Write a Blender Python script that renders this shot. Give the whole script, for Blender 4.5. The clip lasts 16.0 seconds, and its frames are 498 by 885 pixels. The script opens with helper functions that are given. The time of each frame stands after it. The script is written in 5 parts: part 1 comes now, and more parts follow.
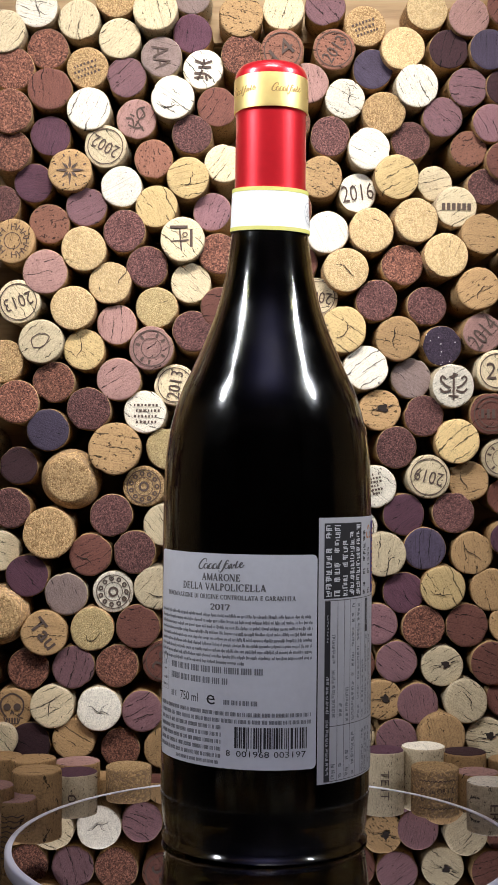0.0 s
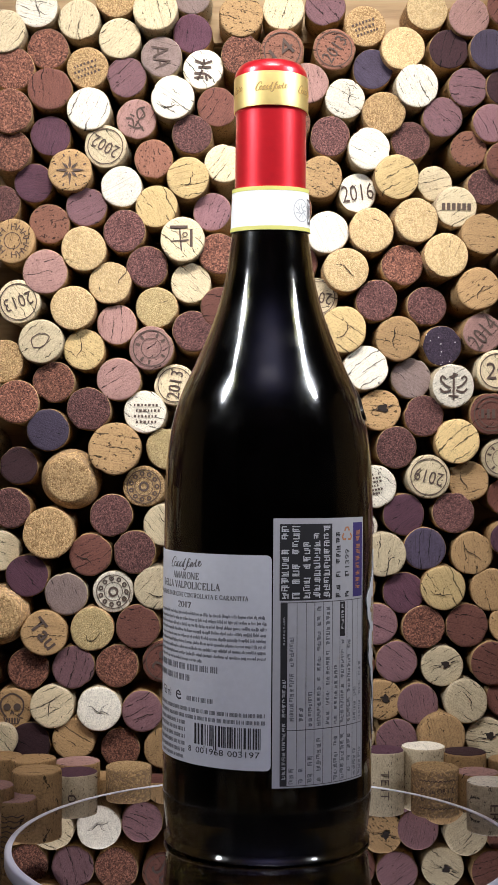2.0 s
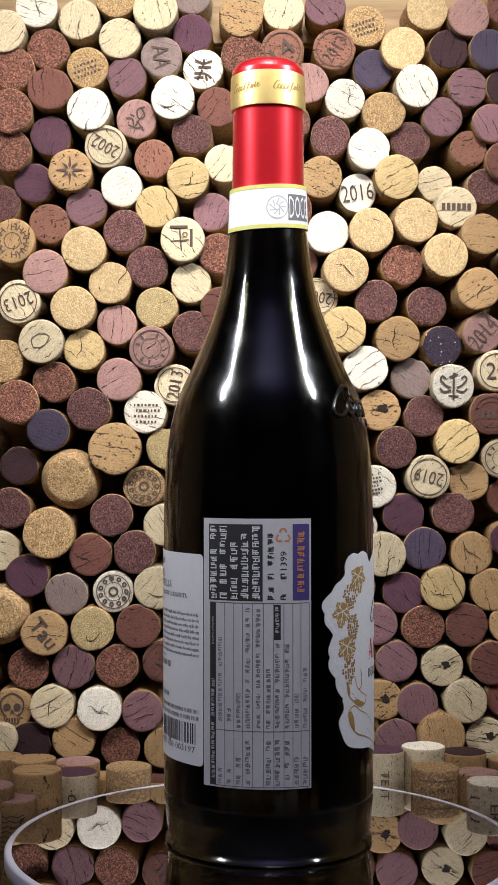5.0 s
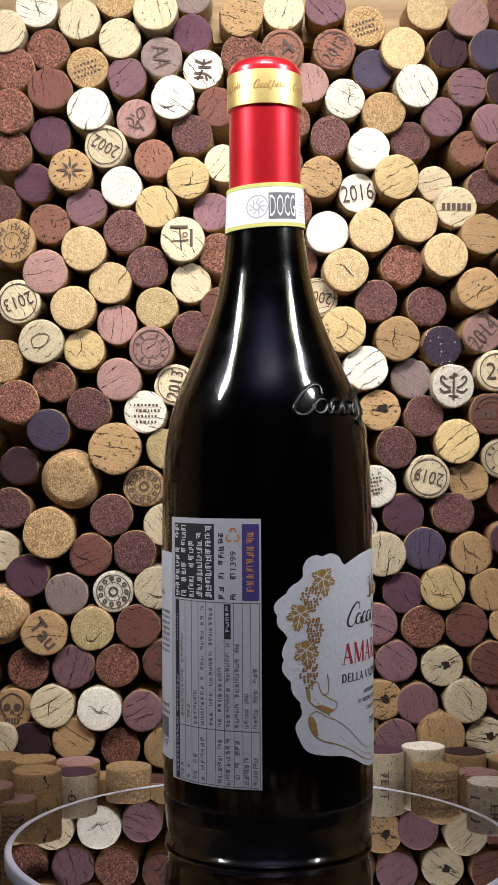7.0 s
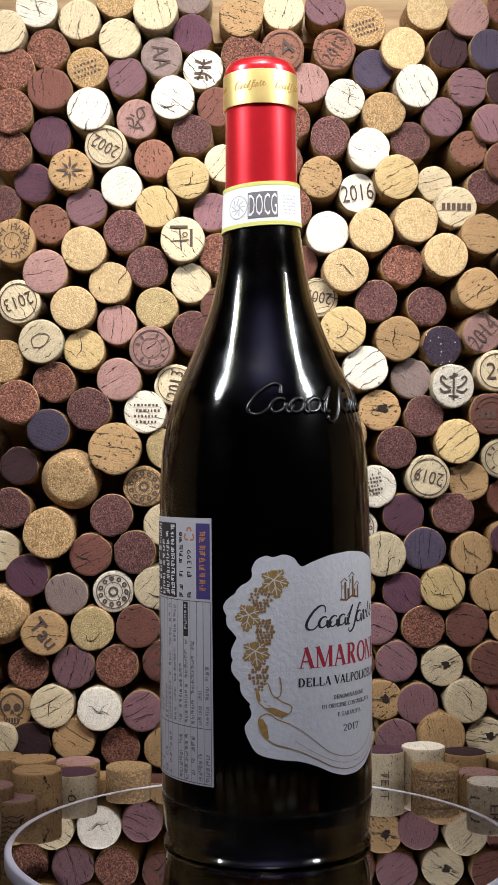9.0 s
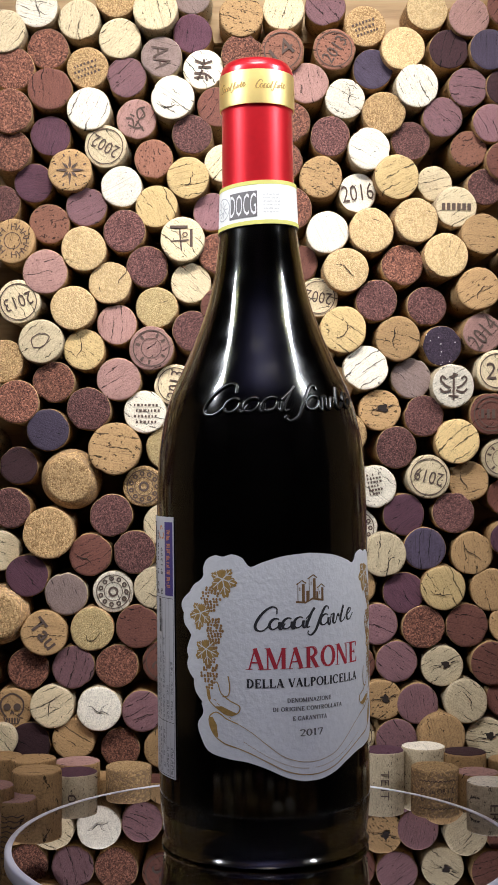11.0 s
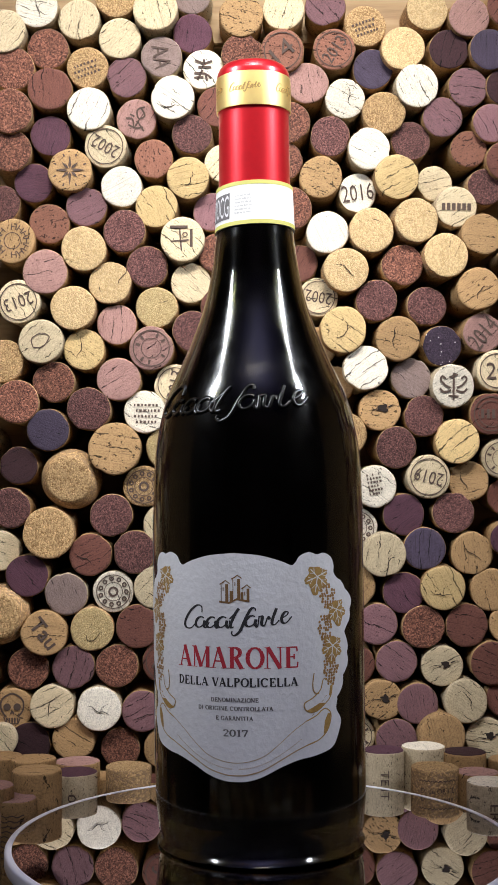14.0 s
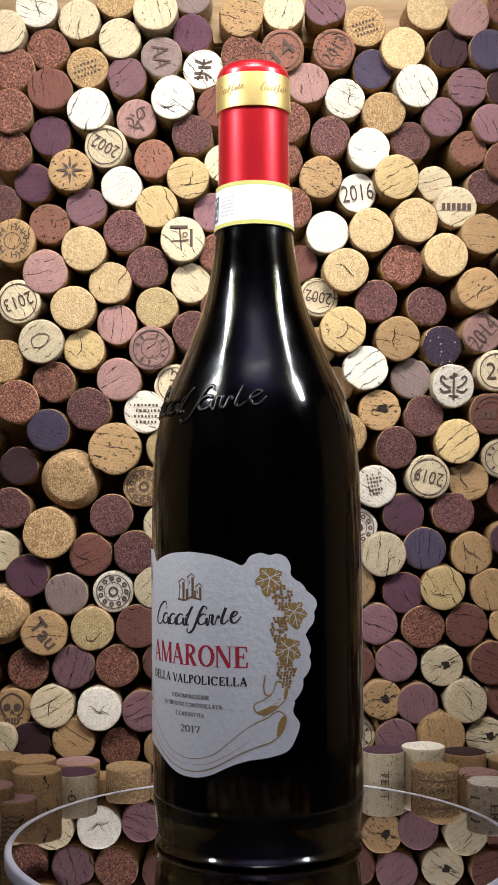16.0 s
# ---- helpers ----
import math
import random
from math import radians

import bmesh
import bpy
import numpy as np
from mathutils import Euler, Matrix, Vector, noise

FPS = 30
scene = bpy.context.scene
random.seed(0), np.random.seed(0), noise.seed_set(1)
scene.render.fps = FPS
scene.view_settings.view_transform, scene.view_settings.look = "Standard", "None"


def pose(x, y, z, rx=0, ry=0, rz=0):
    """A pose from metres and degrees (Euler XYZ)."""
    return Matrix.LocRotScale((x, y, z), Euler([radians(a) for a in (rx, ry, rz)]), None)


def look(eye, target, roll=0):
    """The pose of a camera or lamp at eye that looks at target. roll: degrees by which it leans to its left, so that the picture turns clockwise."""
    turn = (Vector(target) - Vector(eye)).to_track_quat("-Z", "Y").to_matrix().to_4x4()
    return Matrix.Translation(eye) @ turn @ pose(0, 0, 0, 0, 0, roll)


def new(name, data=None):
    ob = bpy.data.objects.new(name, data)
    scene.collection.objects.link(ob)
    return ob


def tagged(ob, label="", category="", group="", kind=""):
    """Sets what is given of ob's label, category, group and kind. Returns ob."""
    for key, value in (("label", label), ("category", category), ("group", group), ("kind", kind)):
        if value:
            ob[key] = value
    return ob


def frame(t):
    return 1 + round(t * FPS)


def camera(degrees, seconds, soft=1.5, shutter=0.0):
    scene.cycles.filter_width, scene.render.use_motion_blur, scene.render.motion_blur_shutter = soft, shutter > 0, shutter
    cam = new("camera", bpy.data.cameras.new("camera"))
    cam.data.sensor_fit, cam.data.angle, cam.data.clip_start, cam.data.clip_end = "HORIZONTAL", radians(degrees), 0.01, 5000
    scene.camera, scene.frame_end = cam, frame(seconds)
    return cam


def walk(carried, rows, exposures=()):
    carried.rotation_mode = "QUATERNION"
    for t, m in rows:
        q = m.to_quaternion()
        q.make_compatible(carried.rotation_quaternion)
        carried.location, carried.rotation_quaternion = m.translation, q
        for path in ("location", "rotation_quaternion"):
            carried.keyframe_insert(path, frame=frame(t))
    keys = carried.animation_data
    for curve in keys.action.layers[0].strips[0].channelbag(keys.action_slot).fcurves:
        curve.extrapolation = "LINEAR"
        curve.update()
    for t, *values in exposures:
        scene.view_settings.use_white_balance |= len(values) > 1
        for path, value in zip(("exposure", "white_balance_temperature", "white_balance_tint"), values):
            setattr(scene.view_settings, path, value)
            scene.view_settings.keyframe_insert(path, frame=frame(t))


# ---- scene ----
# ---------------------------------------------------------------- camera
CAMERA_DISTANCE, CAMERA_HEIGHT = 0.5365, 0.1494
cam = camera(21.57, 16.0, soft=1.3)
walk(cam, [(0.0, pose(0, -CAMERA_DISTANCE, CAMERA_HEIGHT, 91.28)), (16.0, pose(0, -CAMERA_DISTANCE, CAMERA_HEIGHT, 91.28))],
     exposures=[(0.0, 0.0), (16.0, 0.0)])

# ---------------------------------------------------------------- light
world = bpy.data.worlds.new("room_air")
world.use_nodes = True
scene.world = world
world.node_tree.nodes["Background"].inputs[0].default_value = (0.55, 0.62, 0.85, 1)
world.node_tree.nodes["Background"].inputs[1].default_value = 0.02


def area_lamp(name, eye, target, sx, sy, watts, colour, spread=180):
    data = bpy.data.lights.new(name, "AREA")
    data.shape, data.size, data.size_y, data.energy, data.color = "ELLIPSE", sx, sy, watts, colour
    data.spread = radians(spread)
    ob = new(name, data)
    ob.matrix_world = look(eye, target)
    return ob


area_lamp("overhead_lamp", (0.03, -0.30, 0.80), (0.0, 0.128, 0.300), 0.46, 0.12, 0.80, (1.0, 0.94, 0.87), 43)
area_lamp("side_lamp_a", (-0.44, -0.215, 0.58), (0, -0.01, 0.27), 0.075, 0.19, 0.34, (0.90, 0.94, 1.0), 50)
area_lamp("side_lamp_b", (0.44, -0.215, 0.58), (0, -0.01, 0.27), 0.075, 0.19, 0.34, (0.90, 0.94, 1.0), 50)

# the room's own cool light, thrown up at the ceiling
area_lamp("ceiling_lamp", (0.05, -0.95, 1.05), (0.05, -0.95, 1.6), 0.5, 0.4, 5.8, (0.52, 0.50, 1.0))


# ---------------------------------------------------------------- materials
class Nodes:
    """A small helper round one node material."""

    def __init__(self, name):
        self.mat = bpy.data.materials.new(name)
        self.mat.use_nodes = True
        self.tree = self.mat.node_tree
        self.bsdf = self.tree.nodes["Principled BSDF"]

    def add(self, kind, **values):
        node = self.tree.nodes.new(kind)
        for key, value in values.items():
            if key in node.inputs:
                node.inputs[key].default_value = value
        return node

    def link(self, a, b):
        self.tree.links.new(a, b)

    def set(self, **values):
        for key, value in values.items():
            self.bsdf.inputs[key.replace("_", " ")].default_value = value
        return self

    def coords(self, stretch=(1, 1, 1), shuffle=True, unit=1.0):
        tex = self.add("ShaderNodeTexCoord")
        mapping = self.add("ShaderNodeMapping")
        mapping.inputs["Scale"].default_value = tuple(v * unit for v in stretch)
        self.link(tex.outputs["Object"], mapping.inputs["Vector"])
        if shuffle:
            info = self.add("ShaderNodeObjectInfo")
            spread = self.add("ShaderNodeVectorMath")
            spread.operation = "MULTIPLY"
            spread.inputs[1].default_value = (3.1, 5.7, 1.9)
            self.link(info.outputs["Random"], spread.inputs[0])
            self.link(spread.outputs[0], mapping.inputs["Location"])
            self.info = info
        return mapping.outputs["Vector"]

    def noise(self, vec, scale, detail=3, rough=0.55):
        node = self.add("ShaderNodeTexNoise", Scale=scale, Detail=detail, Roughness=rough)
        self.link(vec, node.inputs["Vector"])
        return node.outputs["Fac"]

    def ramp(self, fac, stops):
        node = self.add("ShaderNodeValToRGB")
        els = node.color_ramp.elements
        while len(els) < len(stops):
            els.new(0.5)
        for el, (pos, col) in zip(els, stops):
            el.position = pos
            el.color = (*col, 1) if len(col) == 3 else col
        self.link(fac, node.inputs["Fac"])
        return node.outputs["Color"]

    def mix(self, a, b, fac, mode="MIX"):
        node = self.add("ShaderNodeMix")
        node.data_type, node.blend_type = "RGBA", mode
        for value, slot in ((fac, 0), (a, 6), (b, 7)):
            if isinstance(value, (int, float)):
                node.inputs[slot].default_value = value
            elif isinstance(value, tuple):
                node.inputs[slot].default_value = (*value, 1)
            else:
                self.link(value, node.inputs[slot])
        return node.outputs[2]

    def math(self, op, a, b=0.0):
        node = self.add("ShaderNodeMath")
        node.operation = op
        for value, slot in ((a, 0), (b, 1)):
            if isinstance(value, (int, float)):
                node.inputs[slot].default_value = value
            else:
                self.link(value, node.inputs[slot])
        return node.outputs[0]

    def colour(self, socket):
        self.link(socket, self.bsdf.inputs["Base Color"])
        return self

    def bump(self, socket, strength=0.3, distance=0.0004):
        node = self.add("ShaderNodeBump", Strength=strength, Distance=distance)
        self.link(socket, node.inputs["Height"])
        self.link(node.outputs["Normal"], self.bsdf.inputs["Normal"])
        return self


def shade(c, k):
    return tuple(min(1.0, v * k) for v in c)


def cork_material(name, base, granular, crack=0.5, holes=0.0, fleck=(0.30, 0.20, 0.13), glint=1.0, crystals=False):
    """Cork: granules of pressed cork or the grain of whole cork, with fissures and pits, differing from cork to cork."""
    n = Nodes(name)
    vec = n.coords(unit=0.0216)
    blotch = n.noise(vec, 130, 3)
    tone = n.ramp(blotch, [(0.3, shade(base, 0.78)), (0.5, base), (0.72, shade(base, 1.16))])
    fine = n.noise(vec, 1500, 3, 0.7)
    if granular:
        warp = n.add("ShaderNodeTexVoronoi", Scale=granular)
        n.link(vec, warp.inputs["Vector"])
        grain = n.add("ShaderNodeSeparateColor")
        n.link(warp.outputs["Color"], grain.inputs[0])
        spot = n.ramp(grain.outputs[0], [(0.0, fleck), (0.28, shade(base, 0.78)), (0.55, base), (0.85, shade(base, 1 + 0.45 * glint)), (1.0, shade(base, 1 + 1.0 * glint))])
        tone = n.mix(tone, spot, 0.85)
        speck = n.add("ShaderNodeTexVoronoi", Scale=granular * 1.9)
        n.link(vec, speck.inputs["Vector"])
        dot = n.add("ShaderNodeSeparateColor")
        n.link(speck.outputs["Color"], dot.inputs[0])
        tone = n.mix(tone, fleck, n.math("MULTIPLY", n.math("LESS_THAN", dot.outputs[1], 0.16), 0.75))
        tone = n.mix(tone, shade(base, 2.1), n.math("MULTIPLY", n.math("GREATER_THAN", dot.outputs[1], 0.93), 0.6 * glint))
        relief = n.math("ADD", n.math("MULTIPLY", warp.outputs["Distance"], -1.0), n.noise(vec, 900, 2))
    else:
        long_vec = n.coords((0.6, 2.6, 1), unit=0.0216)
        fibre = n.noise(long_vec, 300, 4, 0.65)
        tone = n.mix(tone, n.ramp(fibre, [(0.34, shade(base, 0.66)), (0.5, base), (0.68, shade(base, 1.2))]), 0.5)
        tone = n.mix(tone, n.ramp(fine, [(0.36, shade(base, 0.45)), (0.5, base), (0.66, shade(base, 1.3))]), 0.5)
        ring = n.noise(n.coords((0.10, 3.4, 1), unit=0.0216), 520, 2, 0.5)
        tone = n.mix(tone, shade(base, 0.52), n.ramp(ring, [(0.60, (0, 0, 0)), (0.68, (0.6,) * 3)]))
        relief = n.math("ADD", fibre, n.math("MULTIPLY", fine, 0.8))
    # fissures: a few long lines across the end, swelling and dying out
    if crack:
        flat = n.coords((1, 1, 1), unit=1.0)
        parts = n.add("ShaderNodeSeparateXYZ")
        n.link(flat, parts.inputs[0])
        bend = n.math("MULTIPLY", n.math("SUBTRACT", n.noise(flat, 2.4, 5, 0.68), 0.5), 1.15)
        across = n.math("ADD", n.math("ADD", n.math("MULTIPLY", parts.outputs[1], 4.3), bend), n.math("MULTIPLY", parts.outputs[2], 2.0))
        gap = n.math("ABSOLUTE", n.math("SUBTRACT", n.math("FRACT", across), 0.5))
        width = n.math("MULTIPLY", n.math("SUBTRACT", n.noise(n.coords((0.5, 2.0, 1)), 3.0, 4, 0.72), 0.575 - 0.11 * crack), 0.40)
        fissure = n.math("LESS_THAN", gap, width)
        soft = n.math("LESS_THAN", gap, n.math("ADD", n.math("MULTIPLY", width, 1.5), 0.006))
        soft = n.math("MULTIPLY", soft, n.math("GREATER_THAN", width, -0.005))
        tone = n.mix(tone, shade(base, 0.55), n.math("MULTIPLY", soft, 0.5))
        tone = n.mix(tone, shade(base, 0.07), n.math("MULTIPLY", fissure, 0.92))
        relief = n.math("SUBTRACT", relief, n.math("MULTIPLY", fissure, 2.0))
    if holes:
        pit = n.math("GREATER_THAN", n.noise(n.coords((1, 1.35, 1), unit=0.0216), 560, 3), 0.70 - 0.085 * holes)
        tone = n.mix(tone, shade(base, 0.12), n.math("MULTIPLY", pit, 0.9))
        relief = n.math("SUBTRACT", relief, n.math("MULTIPLY", pit, 1.5))
    if crystals:
        salt = n.add("ShaderNodeTexVoronoi", Scale=420)
        n.link(vec, salt.inputs["Vector"])
        tone = n.mix(tone, (0.75, 0.72, 0.75), n.math("LESS_THAN", salt.outputs["Distance"], 0.13))
    vary = n.ramp(n.info.outputs["Random"], [(0.0, (0.80, 0.79, 0.78)), (1.0, (1.14, 1.12, 1.10))])
    n.colour(n.mix(tone, vary, 1.0, "MULTIPLY"))
    n.bump(relief, 0.6 if granular else 0.75, 0.00034)
    return n.set(Roughness=0.82, Specular_IOR_Level=0.25).mat


SIDE = cork_material("cork_side", (0.355, 0.225, 0.105), 0, 0.5, 0.6)
SIDE_GRAIN = cork_material("cork_side_pressed", (0.36, 0.235, 0.115), 1100, 0)
SIDE_PALE = cork_material("cork_side_pale", (0.50, 0.42, 0.29), 0, 0.3, 0.5)
# kind: end material, side material, words
KINDS = {
    "W": (cork_material("bleached_cork", (0.76, 0.71, 0.60), 0, 0.8, 0.3), SIDE_PALE, "bleached white wine cork with dark fissures"),
    "Q": (cork_material("smooth_bleached_cork", (0.80, 0.76, 0.66), 0, 0, 0.2), SIDE_PALE, "bleached white wine cork with a smooth end"),
    "C": (cork_material("cream_cork", (0.63, 0.53, 0.355), 0, 0.75, 0.3), SIDE_PALE, "cream natural wine cork with fine cracks"),
    "Y": (cork_material("yellow_cork", (0.62, 0.46, 0.225), 0, 0.9, 0.4), SIDE, "yellowish natural wine cork with dark cracks"),
    "N": (cork_material("natural_cork", (0.43, 0.275, 0.135), 0, 0.7, 0.4), SIDE, "tan natural wine cork with a smooth end"),
    "G": (cork_material("pressed_cork", (0.43, 0.29, 0.145), 1650, 0, 0, (0.19, 0.105, 0.042), 0.55), SIDE_GRAIN, "tan pressed wine cork of small granules"),
    "A": (cork_material("pale_pressed_cork", (0.58, 0.43, 0.235), 1500, 0.15, 0, (0.42, 0.29, 0.14), 0.22), SIDE_GRAIN, "pale yellow pressed wine cork of large granules"),
    "O": (cork_material("olive_cork", (0.45, 0.35, 0.18), 1900, 0.2, 0, (0.28, 0.20, 0.09), 0.4), SIDE_GRAIN, "olive-tan wine cork of fine granules"),
    "H": (cork_material("pitted_cork", (0.46, 0.295, 0.145), 0, 0.9, 1.0), SIDE, "tan natural wine cork full of dark pits"),
    "H2": (cork_material("pitted_red_cork", (0.25, 0.115, 0.08), 0, 0.3, 1.0), SIDE, "red-brown wine-stained cork with dark pits"),
    "R": (cork_material("stained_cork", (0.155, 0.064, 0.050), 0, 0.85, 0.4), SIDE, "red-brown wine-stained natural cork"),
    "T": (cork_material("pink_cork", (0.35, 0.205, 0.185), 0, 0.5, 0.2), SIDE, "pink wine-stained natural cork"),
    "M": (cork_material("lilac_cork", (0.21, 0.112, 0.128), 0, 0.9, 0.3), SIDE, "mauve wine-stained natural cork with cracks"),
    "K": (cork_material("stained_pressed_cork", (0.175, 0.076, 0.052), 1500, 0, 0, (0.04, 0.016, 0.014), 1.5), SIDE_GRAIN, "red-brown stained cork of coarse granules"),
    "V": (cork_material("violet_pressed_cork", (0.108, 0.050, 0.047), 2000, 0, 0, (0.022, 0.009, 0.010), 1.7), SIDE_GRAIN, "dark violet stained cork of fine granules"),
    "P": (cork_material("purple_cork", (0.100, 0.044, 0.066), 0, 0.5), SIDE, "purple wine-stained natural cork"),
    "D": (cork_material("dark_cork", (0.040, 0.018, 0.022), 0, 0.6), SIDE, "nearly black wine-stained natural cork"),
    "B": (cork_material("indigo_cork", (0.062, 0.048, 0.080), 0, 0.55), SIDE, "indigo wine-stained natural cork"),
    "S": (cork_material("dark_crystal_cork", (0.036, 0.025, 0.042), 1600, 0, 0, (0.02, 0.014, 0.024), 0.8, True), SIDE, "dark indigo cork with pale wine crystals"),
    "L": (cork_material("mauve_cork", (0.27, 0.20, 0.185), 0, 0.5), SIDE_PALE, "greyish mauve wine-stained cork"),
}


def plain(name, colour, rough=0.5, metal=0.0, grain=0.0, scale=600, spec=0.5):
    n = Nodes(name)
    n.set(Roughness=rough, Metallic=metal, Specular_IOR_Level=spec)
    if grain:
        fac = n.noise(n.coords(shuffle=False), scale, 4)
        n.colour(n.ramp(fac, [(0.25, shade(colour, 1 - grain)), (0.75, shade(colour, 1 + grain))]))
        n.bump(fac, 0.25, 0.0002)
    else:
        n.bsdf.inputs["Base Color"].default_value = (*colour, 1)
    return n.mat


def wood_material():
    n = Nodes("pale_wood")
    vec = n.coords((1.2, 1.2, 14), shuffle=False)
    fibre = n.noise(vec, 18, 5)
    n.colour(n.ramp(fibre, [(0.3, (0.24, 0.15, 0.07)), (0.5, (0.33, 0.22, 0.11)), (0.7, (0.40, 0.28, 0.15))]))
    return n.bump(fibre, 0.2, 0.0005).set(Roughness=0.6).mat


WOOD = wood_material()
INK = plain("stamp_ink", (0.085, 0.055, 0.044), 0.8, 0, 0.4, 2500)
GAP = plain("dark_hollow", (0.018, 0.010, 0.007), 0.9)
INK_GREY = plain("grey_print", (0.15, 0.14, 0.145), 0.6)
INK_FAINT = plain("faint_print", (0.22, 0.22, 0.24), 0.6)
INK_CREAM = plain("cream_print", (0.80, 0.785, 0.765), 0.6)
INK_PALE = plain("pale_print", (0.48, 0.48, 0.50), 0.6)
INK_BROWN = plain("brown_print", (0.22, 0.12, 0.05), 0.5)
INK_BLACK = plain("black_print", (0.035, 0.034, 0.038), 0.5)
INK_RED = plain("red_print", (0.50, 0.035, 0.055), 0.5)
INK_GOLD = plain("gold_print", (0.44, 0.27, 0.085), 0.42, 0.0, 0.25, 900)
INK_BRONZE = plain("bronze_print", (0.36, 0.20, 0.07), 0.45, 0.0, 0.3, 900)
INK_WHITE = plain("white_print", (0.72, 0.72, 0.74), 0.6)
INK_BLUE = plain("violet_print", (0.075, 0.055, 0.22), 0.5)
STICKER_PAPER = plain("sticker_paper", (0.56, 0.55, 0.58), 0.55, 0, 0.03, 400)
INK_ORANGE = plain("orange_print", (0.60, 0.26, 0.12), 0.5)
PAPER = plain("label_paper", (0.80, 0.80, 0.83), 0.7, 0, 0.05, 700)
PAPER.node_tree.nodes["Bump"].inputs["Strength"].default_value = 1.0
PAPER.node_tree.nodes["Bump"].inputs["Distance"].default_value = 0.00026
PAPER.node_tree.nodes["Noise Texture"].inputs["Scale"].default_value = 480
PAPER_SMOOTH = plain("back_label_paper", (0.72, 0.72, 0.77), 0.55, 0, 0.03, 400)
SEAL_PAPER = plain("seal_paper", (0.82, 0.82, 0.80), 0.6, 0, 0.03, 500)
SEAL_EDGE = plain("seal_edge_print", (0.62, 0.60, 0.16), 0.6)
RED_FOIL = plain("red_foil", (0.72, 0.013, 0.024), 0.36, 0.65, 0.06, 250)
RED_FOIL.node_tree.nodes["Principled BSDF"].inputs["Coat Weight"].default_value = 0.8
RED_FOIL.node_tree.nodes["Principled BSDF"].inputs["Coat Roughness"].default_value = 0.24
GOLD_FOIL = plain("gold_foil", (1.0, 0.74, 0.27), 0.46, 1.0, 0.06, 250)
WINE = plain("red_wine", (0.006, 0.001, 0.002), 0.1)
TABLE = plain("dark_table", (0.02, 0.017, 0.015), 0.5, 0, 0.4, 60)
ROOM = plain("room_paint", (0.42, 0.33, 0.24), 0.9, 0, 0.25, 3)
CEILING = plain("ceiling_paint", (0.66, 0.67, 0.70), 0.9, 0, 0.08, 4)
DISC = plain("dark_mirror_glass", (0.72, 0.72, 0.75), 0.012, 1.0)
RIM = plain("frosted_glass_edge", (0.90, 0.90, 1.0), 0.3)
GOLD_FOIL.node_tree.nodes["Principled BSDF"].inputs["Coat Weight"].default_value = 0.8
GOLD_FOIL.node_tree.nodes["Principled BSDF"].inputs["Coat Roughness"].default_value = 0.5
METAL = plain("dark_plastic", (0.03, 0.03, 0.032), 0.4)


def glass_material():
    n = Nodes("dark_green_glass")
    n.set(IOR=1.52, Transmission_Weight=1.0)
    n.bsdf.inputs["Base Color"].default_value = (0.085, 0.080, 0.030, 1)
    # finger smudges
    smudge = n.noise(n.coords((1, 1, 0.8), shuffle=False), 55, 5, 0.6)
    n.link(n.ramp(smudge, [(0.38, (0.07,) * 3), (0.62, (0.17,) * 3)]), n.bsdf.inputs["Roughness"])
    n.bump(n.noise(n.coords((1, 1, 0.22), shuffle=False), 75, 4), 0.16, 0.0006)
    return n.mat


GLASS = glass_material()
GLASS_SOLID = plain("raised_dark_glass", (0.004, 0.004, 0.003), 0.25)


# ---------------------------------------------------------------- mesh helpers
def mesh_of(name, bm, *mats, smooth=40):
    me = bpy.data.meshes.new(name)
    bm.normal_update()
    bm.to_mesh(me)
    bm.free()
    for m in mats:
        me.materials.append(m)
    if smooth:
        me.polygons.foreach_set("use_smooth", [True] * len(me.polygons))
        me.set_sharp_from_angle(angle=radians(smooth))
    return me


FINE_PRINT = {"paragraph", "small_print", "recycling_note", "barcode", "barcode_figures", "warning_print", "offer_print", "number_print", "table_line",
              "table_head", "table_print", "vine", "vine_leaf", "grape", "ribbon", "seal_print", "stamp_print", "stamp"}


def part(name, bm, material, parent, label="", smooth=40):
    """One mesh object under a thing or under a part."""
    me = bm if isinstance(bm, bpy.types.Mesh) else mesh_of(name, bm, material, smooth=smooth)
    if isinstance(bm, bpy.types.Mesh) and not me.materials:
        me.materials.append(material)
    ob = new(name, me)
    ob.parent = parent
    if name in FINE_PRINT:
        tagged(ob, kind="stuff")
    return tagged(ob, label) if label else ob


def lathe(profile, segments=96, closed=False):
    """Turns a profile of (radius, height) round the z axis."""
    bm = bmesh.new()
    rings = []
    for r, z in profile:
        if r < 1e-6:
            rings.append([bm.verts.new((0, 0, z))])
        else:
            rings.append([bm.verts.new((r * math.cos(k * math.tau / segments), r * math.sin(k * math.tau / segments), z)) for k in range(segments)])
    pairs = list(zip(rings, rings[1:])) + ([(rings[-1], rings[0])] if closed else [])
    for a, b in pairs:
        for k in range(segments):
            j = (k + 1) % segments
            if len(a) == 1 and len(b) > 1:
                bm.faces.new((a[0], b[j], b[k]))
            elif len(b) == 1 and len(a) > 1:
                bm.faces.new((a[k], a[j], b[0]))
            elif len(a) > 1:
                bm.faces.new((a[k], a[j], b[j], b[k]))
    bmesh.ops.recalc_face_normals(bm, faces=bm.faces)
    return bm


